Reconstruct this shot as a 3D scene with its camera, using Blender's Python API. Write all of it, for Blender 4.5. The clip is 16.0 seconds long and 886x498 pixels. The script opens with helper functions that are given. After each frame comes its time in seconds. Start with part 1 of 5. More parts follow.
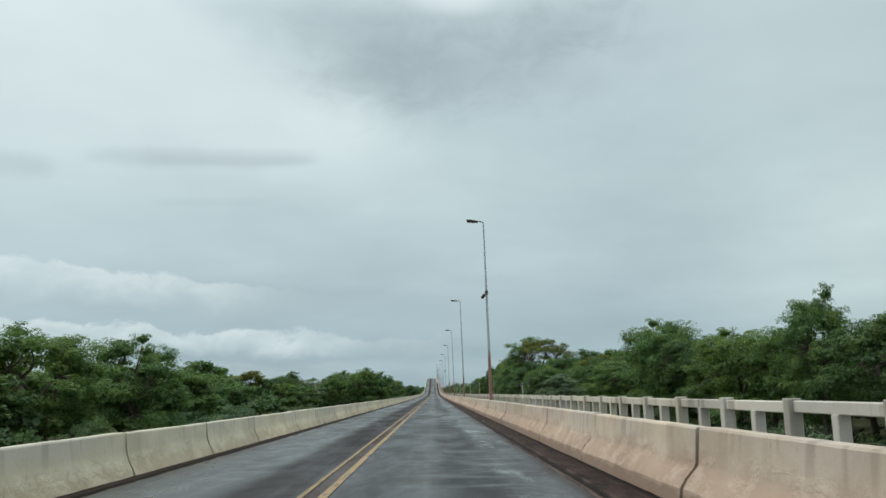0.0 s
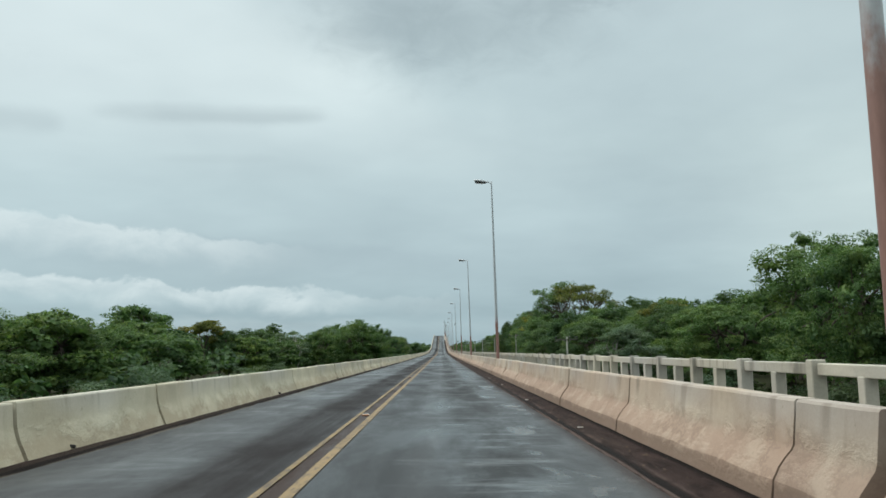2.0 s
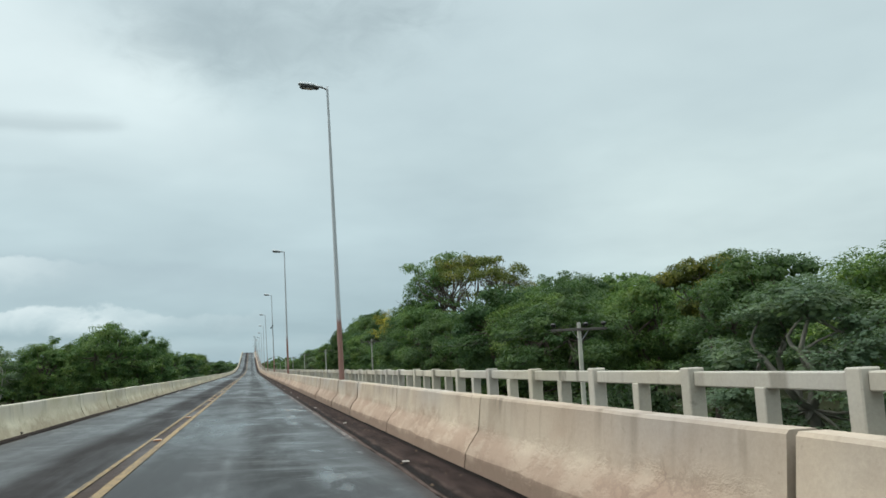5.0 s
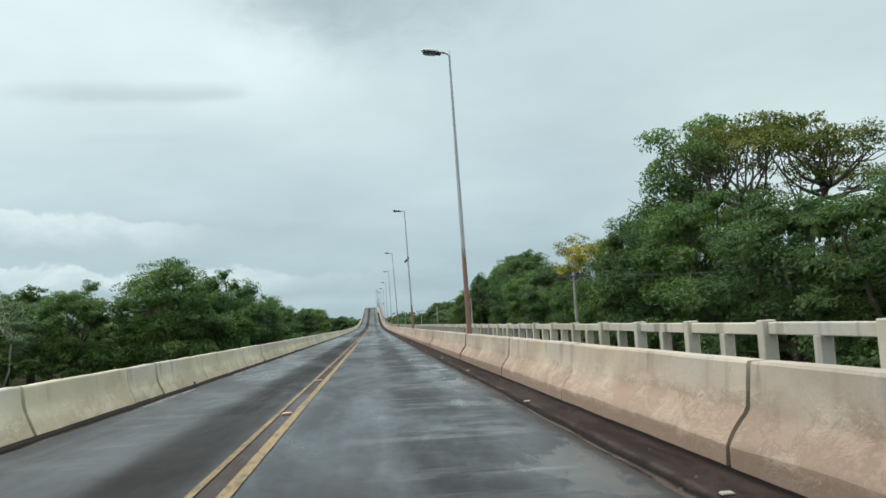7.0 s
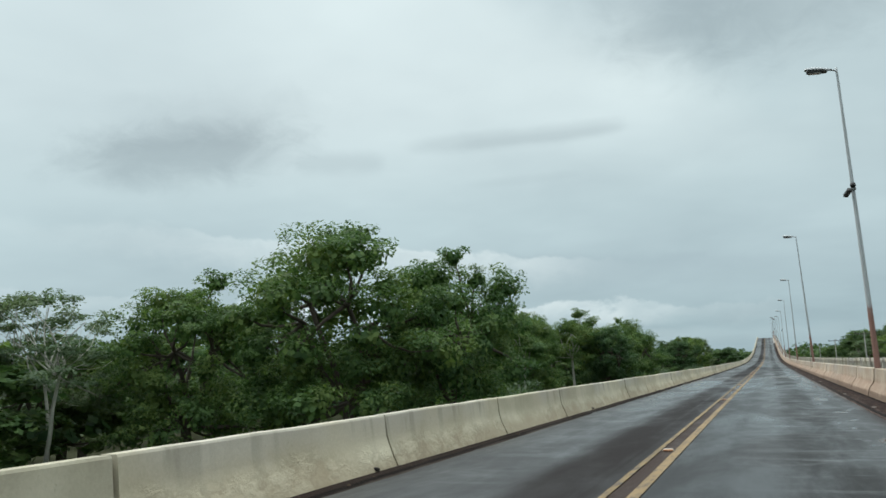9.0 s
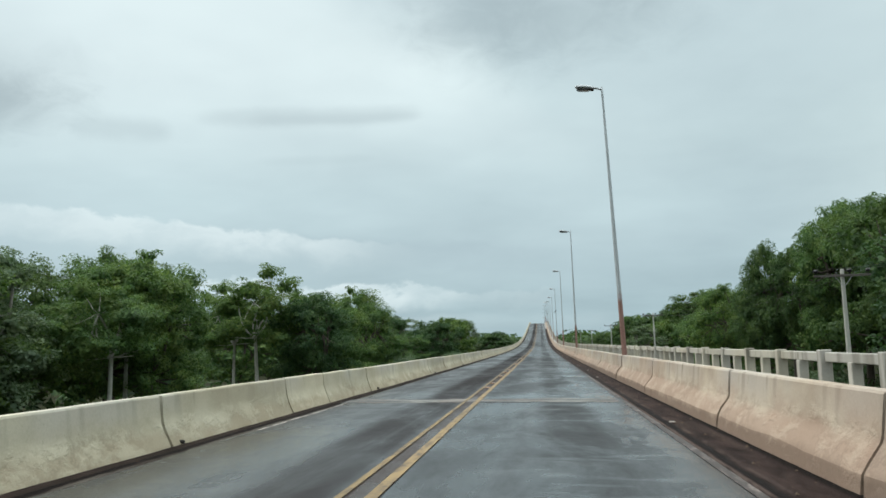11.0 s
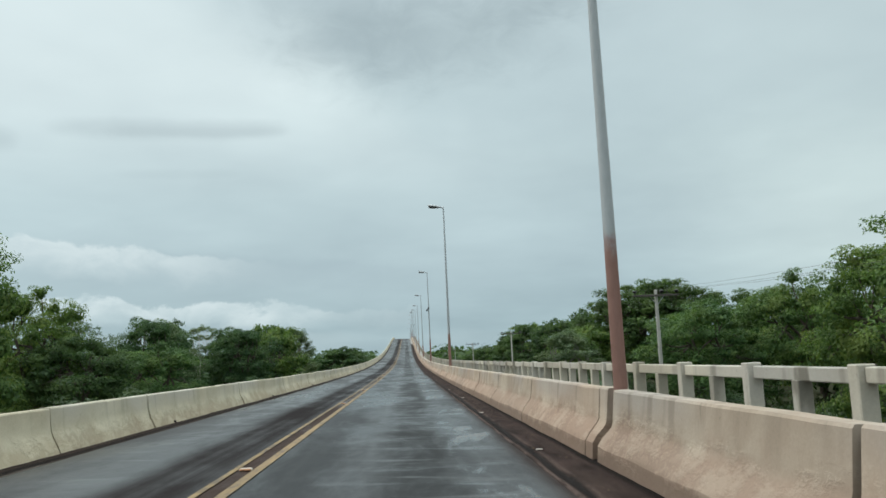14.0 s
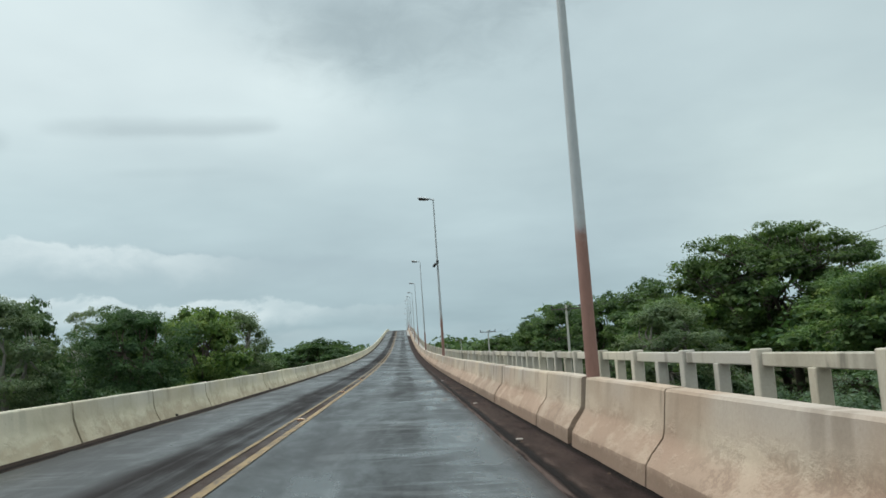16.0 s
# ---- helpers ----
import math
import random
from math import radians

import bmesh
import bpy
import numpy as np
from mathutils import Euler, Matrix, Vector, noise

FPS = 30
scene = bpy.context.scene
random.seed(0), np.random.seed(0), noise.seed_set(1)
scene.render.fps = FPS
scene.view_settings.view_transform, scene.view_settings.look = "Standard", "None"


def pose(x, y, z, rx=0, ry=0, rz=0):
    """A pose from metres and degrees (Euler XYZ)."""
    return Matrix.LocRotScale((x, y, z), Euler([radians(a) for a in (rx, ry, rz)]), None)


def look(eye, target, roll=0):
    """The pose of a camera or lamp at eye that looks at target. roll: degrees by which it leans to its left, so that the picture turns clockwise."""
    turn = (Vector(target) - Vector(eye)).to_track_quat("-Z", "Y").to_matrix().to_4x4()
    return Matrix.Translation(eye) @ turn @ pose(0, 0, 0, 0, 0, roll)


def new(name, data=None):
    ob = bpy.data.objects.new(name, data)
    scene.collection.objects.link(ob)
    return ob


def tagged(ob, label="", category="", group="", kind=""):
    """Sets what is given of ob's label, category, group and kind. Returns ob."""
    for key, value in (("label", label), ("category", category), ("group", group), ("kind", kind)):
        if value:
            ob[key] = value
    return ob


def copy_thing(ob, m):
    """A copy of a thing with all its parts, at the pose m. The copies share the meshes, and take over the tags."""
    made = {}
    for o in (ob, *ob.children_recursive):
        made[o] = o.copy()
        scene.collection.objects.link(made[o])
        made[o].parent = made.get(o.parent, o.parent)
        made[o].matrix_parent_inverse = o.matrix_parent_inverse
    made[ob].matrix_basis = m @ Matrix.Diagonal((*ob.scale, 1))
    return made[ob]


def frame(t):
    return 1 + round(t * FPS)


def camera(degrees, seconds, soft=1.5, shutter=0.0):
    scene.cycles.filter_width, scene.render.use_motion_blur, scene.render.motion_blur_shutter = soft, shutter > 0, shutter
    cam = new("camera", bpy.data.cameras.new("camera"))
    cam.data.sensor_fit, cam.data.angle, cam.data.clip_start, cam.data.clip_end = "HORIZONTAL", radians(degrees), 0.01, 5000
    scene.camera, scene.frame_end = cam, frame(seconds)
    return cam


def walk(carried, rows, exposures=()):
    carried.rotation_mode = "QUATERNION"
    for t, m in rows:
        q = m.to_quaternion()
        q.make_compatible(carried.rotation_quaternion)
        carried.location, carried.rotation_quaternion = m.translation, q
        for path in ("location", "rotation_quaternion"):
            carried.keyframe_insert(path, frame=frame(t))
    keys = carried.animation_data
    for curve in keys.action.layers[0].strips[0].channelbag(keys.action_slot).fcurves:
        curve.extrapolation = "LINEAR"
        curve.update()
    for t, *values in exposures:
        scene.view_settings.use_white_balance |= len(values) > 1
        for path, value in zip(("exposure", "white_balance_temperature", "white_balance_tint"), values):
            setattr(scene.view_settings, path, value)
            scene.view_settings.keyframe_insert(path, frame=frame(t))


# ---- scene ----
# ---- camera and its drive ----
cam = camera(55.6, 16.0, soft=1.6)
EYE = 1.347

# road profile along the bridge: distance, height
KNOTS = [(-400, 0), (140, 0), (184.8, .03), (229.8, .09), (274.8, .16), (319.8, .30), (364.8, .50), (409.8, .90), (454.8, 1.70), (500, 3.0),
         (545, 4.85), (590, 7.15), (635, 9.6), (680, 12.0), (710, 13.4), (740, 14.1), (780, 14.3), (830, 13.8), (900, 11.5), (1000, 7.0), (1200, 0), (1400, 0)]
KY = np.array([k[0] for k in KNOTS], float)
KZ = np.array([k[1] for k in KNOTS], float)
KM = np.gradient(KZ, KY)
KM[0] = KM[1] = KM[-1] = 0


def road_z(y):
    """Height of the carriageway at the distance y."""
    y = np.asarray(y, float)
    j = np.clip(np.searchsorted(KY, y) - 1, 0, len(KY) - 2)
    h = KY[j + 1] - KY[j]
    u = (y - KY[j]) / h
    return (2*u**3 - 3*u**2 + 1)*KZ[j] + (u**3 - 2*u**2 + u)*h*KM[j] + (3*u**2 - 2*u**3)*KZ[j+1] + (u**3 - u**2)*h*KM[j+1]


CROSSFALL = .02


def surf(x, y):
    """Height of the road surface, which falls gently towards the east kerb."""
    return float(road_z(y)) - CROSSFALL * (x + 2.6)


# seconds, x, y, yaw, pitch, roll, and how far the car sits up on its springs
PATH = [
    (0, -0.16, 0.28, -0.60, 9.73, 1.68, 0.00),
    (0.5, -0.15, 11.13, -1.28, 8.97, 1.39, 0.00),
    (1, -0.20, 21.95, -1.80, 7.75, 1.38, 0.00),
    (1.5, -0.19, 32.94, -1.16, 7.03, 1.14, 0.00),
    (2, -0.21, 44.23, -0.12, 6.93, 1.13, 0.00),
    (2.5, -0.18, 55.27, 0.83, 7.18, 2.11, 0.00),
    (3, -0.13, 66.33, 0.78, 7.31, 2.27, 0.00),
    (3.5, -0.05, 77.50, -0.13, 7.53, 2.71, 0.00),
    (4, -0.05, 88.40, -2.33, 8.48, 2.02, 0.00),
    (4.2, 0.04, 92.53, -4.17, 8.57, 2.50, 0.00),
    (4.72, 0.06, 104.05, -9.62, 8.09, 2.97, 0.00),
    (5.25, 0.01, 115.53, -15.81, 6.78, 2.78, 0.00),
    (5.78, -0.09, 127.00, -19.06, 5.38, 2.50, 0.00),
    (6.3, -0.18, 138.52, -15.72, 4.64, 2.70, 0.00),
    (6.5, -0.32, 142.80, -11.46, 4.62, 2.92, 0.00),
    (7, -0.34, 153.69, -4.69, 4.93, 3.69, 0.04),
    (7.5, -0.41, 164.80, 3.41, 6.15, 3.98, 0.02),
    (8, -0.36, 175.92, 10.95, 5.80, 3.24, 0.05),
    (8.2, -0.34, 180.36, 13.40, 6.33, 2.76, 0.04),
    (8.72, -0.29, 191.84, 18.67, 7.81, 2.54, 0.02),
    (9.25, -0.17, 203.33, 22.94, 9.24, 3.26, 0.02),
    (9.78, -0.05, 214.82, 24.08, 9.85, 3.99, 0.00),
    (10.3, -0.01, 226.35, 20.05, 8.75, 3.77, 0.00),
    (10.5, -0.04, 230.66, 16.66, 7.66, 3.28, 0.01),
    (11, -0.05, 241.57, 6.62, 6.74, 1.86, 0.04),
    (11.5, -0.08, 252.60, 1.88, 8.21, 0.74, 0.05),
    (12, 0.02, 263.95, 1.16, 8.20, 1.55, -0.01),
    (12.5, 0.08, 275.02, -0.04, 5.88, 1.97, -0.02),
    (13, 0.16, 286.13, -1.48, 5.01, 2.27, 0.01),
    (13.5, 0.27, 297.26, -2.14, 7.44, 2.45, 0.00),
    (14, 0.31, 308.54, -2.43, 7.67, 2.45, 0.00),
    (14.5, 0.40, 319.58, -2.78, 7.10, 2.28, 0.00),
    (15, 0.49, 330.84, -2.82, 7.06, 3.35, 0.02),
    (15.5, 0.53, 341.80, -2.68, 7.00, 3.38, 0.00),
    (16, 0.52, 352.96, -2.63, 7.21, 3.62, 0.00),
]
walk(cam, [(t, pose(x, y, EYE + lift + float(road_z(y)), 90 + pitch, roll, yaw)) for t, x, y, yaw, pitch, roll, lift in PATH],
     [(0, .0), (1.5, .03), (3.5, .05), (4.2, .05), (6.3, .4), (6.6, .38), (7, .22), (7.5, .12), (8.2, .06), (10.3, .05), (10.6, .06), (11, .17), (11.5, .14), (12, .1), (12.5, .05), (13, .28), (13.5, .2), (14, .06), (16, .07)])


# ---- node helpers ----
def math_node(nt, op, a, b=None, c=None):
    n = nt.nodes.new("ShaderNodeMath")
    n.operation = op
    for i, v in enumerate((a, b, c)):
        if v is None:
            continue
        if isinstance(v, (int, float)):
            n.inputs[i].default_value = v
        else:
            nt.links.new(v, n.inputs[i])
    return n.outputs[0]


def smooth(nt, v, lo, hi, out_lo=0.0, out_hi=1.0):
    n = nt.nodes.new("ShaderNodeMapRange")
    n.interpolation_type = "SMOOTHSTEP"
    nt.links.new(v, n.inputs["Value"])
    for key, val in (("From Min", lo), ("From Max", hi), ("To Min", out_lo), ("To Max", out_hi)):
        if isinstance(val, (int, float)):
            n.inputs[key].default_value = val
        else:
            nt.links.new(val, n.inputs[key])
    return n.outputs[0]


def mix(nt, f, a, b, how="MIX"):
    n = nt.nodes.new("ShaderNodeMix")
    n.data_type, n.blend_type = "RGBA", how
    for i, v in ((0, f), (6, a), (7, b)):
        if isinstance(v, (int, float)):
            n.inputs[i].default_value = v
        elif isinstance(v, tuple):
            n.inputs[i].default_value = (*v, 1)
        else:
            nt.links.new(v, n.inputs[i])
    return n.outputs[2]


def noise_at(nt, vec, scale, detail=4.0, rough=0.55, stretch=(1, 1, 1), distort=0.0):
    m = nt.nodes.new("ShaderNodeMapping")
    m.inputs["Scale"].default_value = stretch
    nt.links.new(vec, m.inputs["Vector"])
    n = nt.nodes.new("ShaderNodeTexNoise")
    n.inputs["Scale"].default_value, n.inputs["Detail"].default_value = scale, detail
    n.inputs["Roughness"].default_value, n.inputs["Distortion"].default_value = rough, distort
    nt.links.new(m.outputs[0], n.inputs["Vector"])
    return n.outputs["Fac"]


def ramp(nt, f, stops):
    n = nt.nodes.new("ShaderNodeValToRGB")
    e = n.color_ramp.elements
    while len(e) < len(stops):
        e.new(0.5)
    for el, (p, c) in zip(e, stops):
        el.position, el.color = p, (*c, 1)
    nt.links.new(f, n.inputs[0])
    return n.outputs[0]


# ---- overcast sky ----
def make_sky():
    w = bpy.data.worlds.new("overcast_sky")
    scene.world = w
    w.use_nodes = True
    nt = w.node_tree
    nt.nodes.clear()
    co = nt.nodes.new("ShaderNodeTexCoord").outputs["Generated"]
    sep = nt.nodes.new("ShaderNodeSeparateXYZ")
    nt.links.new(co, sep.inputs[0])
    x, y, z = sep.outputs
    az = math_node(nt, "MULTIPLY", math_node(nt, "ARCTAN2", x, y), 57.2958)
    el = math_node(nt, "MULTIPLY", math_node(nt, "ARCSINE", z), 57.2958)
    # the cloud deck seen in perspective
    dome = math_node(nt, "ADD", math_node(nt, "MAXIMUM", z, 0.0), 0.16)
    deck = nt.nodes.new("ShaderNodeCombineXYZ")
    nt.links.new(math_node(nt, "DIVIDE", x, dome), deck.inputs[0])
    nt.links.new(math_node(nt, "DIVIDE", y, dome), deck.inputs[1])
    deck = deck.outputs[0]
    flat = nt.nodes.new("ShaderNodeCombineXYZ")
    nt.links.new(az, flat.inputs[0])
    nt.links.new(el, flat.inputs[1])
    flat = flat.outputs[0]
    big = noise_at(nt, deck, 0.9, 4, 0.5)
    mid = noise_at(nt, deck, 2.6, 5, 0.55, distort=0.4)
    puff = noise_at(nt, flat, 0.30, 7, 0.62, (1, 1.7, 1), 0.5)
    gap = noise_at(nt, flat, 0.055, 3, 0.5, (1, 2.5, 1))
    wob = noise_at(nt, flat, 0.09, 3, 0.5)
    col = ramp(nt, math_node(nt, "DIVIDE", el, 90.0), [(0.0, (.335, .44, .495)), (.03, (.37, .475, .525)), (.075, (.445, .545, .59)), (.15, (.525, .625, .66)), (.28, (.53, .62, .66)), (.40, (1.2, 1.29, 1.32)), (.55, (1.85, 1.94, 1.98)), (1.0, (2.55, 2.64, 2.68))])
    # bright upper west with a slanting edge, and the paler low east
    slant = math_node(nt, "ADD", math_node(nt, "ADD", az, 8.0), math_node(nt, "MULTIPLY", math_node(nt, "SUBTRACT", el, 22.6), 1.6))
    slant = math_node(nt, "ADD", slant, math_node(nt, "MULTIPLY", math_node(nt, "SUBTRACT", wob, .5), 16.0))
    bright = math_node(nt, "MULTIPLY", smooth(nt, slant, 5.0, -9.0), smooth(nt, el, 10.0, 20.0))
    bright = math_node(nt, "MULTIPLY", bright, smooth(nt, az, -48.0, -26.0, .55, 1.0))
    col = mix(nt, math_node(nt, "MULTIPLY", bright, 0.74), col, (.77, .85, .87))
    east = math_node(nt, "MULTIPLY", smooth(nt, az, 13.0, 30.0), math_node(nt, "MULTIPLY", smooth(nt, el, 1.0, 6.0), smooth(nt, el, 17.0, 9.0, .35, 1.0)))
    col = mix(nt, math_node(nt, "MULTIPLY", east, 0.42), col, (.66, .735, .72))
    # soft deck variation
    col = mix(nt, 1.0, col, ramp(nt, big, [(.3, (.88, .89, .90)), (.7, (1.10, 1.10, 1.09))]), "MULTIPLY")
    col = mix(nt, 0.24, col, ramp(nt, mid, [(.3, (.90, .91, .92)), (.7, (1.08, 1.07, 1.07))]), "MULTIPLY")

    def blob(a0, e0, ra, re, lo, hi, warp, tilt=0.0):
        """A soft cloud round one direction, its rim torn by noise."""
        da = math_node(nt, "SUBTRACT", az, a0)
        de = math_node(nt, "SUBTRACT", math_node(nt, "SUBTRACT", el, e0), math_node(nt, "MULTIPLY", da, tilt))
        da, de = math_node(nt, "DIVIDE", da, ra), math_node(nt, "DIVIDE", de, re)
        if re < 1:
            da = math_node(nt, "MULTIPLY", math_node(nt, "MULTIPLY", da, da), da)
        d = math_node(nt, "SQRT", math_node(nt, "ADD", math_node(nt, "MULTIPLY", da, da), math_node(nt, "MULTIPLY", de, de)))
        d = math_node(nt, "ADD", d, math_node(nt, "MULTIPLY", math_node(nt, "SUBTRACT", puff, 0.5), warp))
        return smooth(nt, d, hi, lo)
    # the thin dark streak, the heavy cloud in the west, the dark mass overhead and wisps
    for a0, e0, ra, re, lo, hi, warp, tilt, dark in (
            (-15.3, 15.75, 7.8, .78, .30, 1.2, .6, .030, .14), (-13.6, 15.65, 6.4, .42, .2, 1.2, .6, .025, .08),
            (-27.6, 14.6, 3.2, .9, .2, 1.3, 1.0, .0, .12), (-38, 15.2, 8.5, 2.3, .25, 1.25, 1.1, .10, .34), (-36, 17.3, 8, 2.2, .2, 1.3, 1.2, .10, .12),
            (2, 23.0, 15, 6.0, .1, 1.4, .7, .0, .12), (3.0, 21.9, 10.5, 3.4, .1, 1.35, 1.3, .10, .17), (-3.2, 22.8, 7.0, 4.2, .1, 1.3, 1.2, -.2, .15), (10, 24.0, 5.5, 2.2, .1, 1.3, 1.4, .2, .16),
            (17, 12.5, 11, 4.0, .1, 1.4, 1.0, .0, .07), (-15, 12.9, 4, .4, .2, 1.3, 1.2, .03, .05)):
        col = mix(nt, math_node(nt, "MULTIPLY", blob(a0, e0, ra, re, lo, hi, warp, tilt), dark), col, (.10, .14, .17))
    # a thin place in the mass overhead
    col = mix(nt, math_node(nt, "MULTIPLY", blob(2.6, 26.6, 4.2, 1.5, .2, 1.2, .9), .6), col, (.80, .87, .89))

    # heaped cloud over the horizon: bright tops, blue-grey bellies below them
    def bank(top, drop, rim, thick, a_lo, a_hi, strength, c, torn=0.0):
        h = math_node(nt, "ADD", top, math_node(nt, "MULTIPLY", math_node(nt, "SUBTRACT", heap, 0.5), drop))
        d = math_node(nt, "SUBTRACT", h, el)
        f = math_node(nt, "MULTIPLY", smooth(nt, d, 0.0, rim), smooth(nt, d, thick, rim))
        f = math_node(nt, "MULTIPLY", f, math_node(nt, "MULTIPLY", smooth(nt, az, a_lo[0], a_lo[1]), smooth(nt, az, a_hi[1], a_hi[0])))
        if torn:
            f = math_node(nt, "MULTIPLY", f, smooth(nt, gap, .40, .58, 1.0 - torn, 1.0))
        f = math_node(nt, "MULTIPLY", f, smooth(nt, puff, .36, .58, .62, 1.0))
        return mix(nt, math_node(nt, "MULTIPLY", f, strength), col, c)
    heap = noise_at(nt, flat, 0.34, 6, 0.55, (.75, 1.0, 1), 0.25)
    col = bank(math_node(nt, "ADD", 7.0, math_node(nt, "MULTIPLY", az, -0.075)), 1.6, .6, 5.0, (-44.0, -30.0), (-4.0, 6.0), .55, (.385, .475, .525))
    col = bank(math_node(nt, "ADD", 6.35, math_node(nt, "MULTIPLY", az, -0.105)), 3.2, .36, 2.6, (-44.0, -27.5), (-18.0, -7.0), .70, (.70, .775, .80))
    col = bank(math_node(nt, "ADD", 6.1, math_node(nt, "MULTIPLY", az, -0.105)), 3.0, .9, 2.6, (-60.0, -30.0), (-27.0, -23.0), .35, (.66, .74, .765))
    col = bank(math_node(nt, "ADD", 3.75, math_node(nt, "MULTIPLY", az, -0.055)), 3.2, .30, 2.0, (-70.0, -40.0), (-3.0, 3.0), .76, (.69, .765, .795), .75)
    col = bank(math_node(nt, "ADD", 2.3, math_node(nt, "MULTIPLY", az, -0.02)), 1.6, .5, 2.2, (-70.0, -40.0), (4.0, 14.0), .35, (.50, .585, .62), .5)
    col = mix(nt, 1.0, col, (.965, 1.0, .985), "MULTIPLY")
    nish = nt.nodes.new("ShaderNodeTexSky")
    nish.sky_type, nish.sun_disc = "NISHITA", False
    nish.sun_elevation, nish.sun_rotation = radians(41), radians(-78)
    glow = nt.nodes.new("ShaderNodeBackground")
    nt.links.new(nish.outputs[0], glow.inputs[0])
    glow.inputs[1].default_value = 0.004
    cloud = nt.nodes.new("ShaderNodeBackground")
    nt.links.new(col, cloud.inputs[0])
    cloud.inputs[1].default_value = 1.0
    add = nt.nodes.new("ShaderNodeAddShader")
    nt.links.new(glow.outputs[0], add.inputs[0])
    nt.links.new(cloud.outputs[0], add.inputs[1])
    nt.links.new(add.outputs[0], nt.nodes.new("ShaderNodeOutputWorld").inputs[0])


make_sky()
sun_data = bpy.data.lights.new("sun", "SUN")
sun_data.energy, sun_data.angle, sun_data.color = 1.4, radians(40), (1.0, .95, .87)
sun = new("sun", sun_data)
sun.matrix_world = look((-70, 15, 62), (0, 0, 0))


# ---- materials ----
def material(name):
    m = bpy.data.materials.new(name)
    m.use_nodes = True
    nt = m.node_tree
    b = nt.nodes["Principled BSDF"]
    return m, nt, b


def coords(nt, kind="Object"):
    return nt.nodes.new("ShaderNodeTexCoord").outputs[kind]


def world_pos(nt):
    return nt.nodes.new("ShaderNodeNewGeometry").outputs["Position"]


def bump(nt, b, h, strength, dist=0.01):
    n = nt.nodes.new("ShaderNodeBump")
    n.inputs["Strength"].default_value, n.inputs["Distance"].default_value = strength, dist
    nt.links.new(h, n.inputs["Height"])
    nt.links.new(n.outputs[0], b.inputs["Normal"])


def axes(nt, vec):
    s = nt.nodes.new("ShaderNodeSeparateXYZ")
    nt.links.new(vec, s.inputs[0])
    return s.outputs


def band(nt, v, lo, hi, soft):
    return math_node(nt, "MULTIPLY", smooth(nt, v, lo - soft, lo + soft), smooth(nt, v, hi + soft, hi - soft))


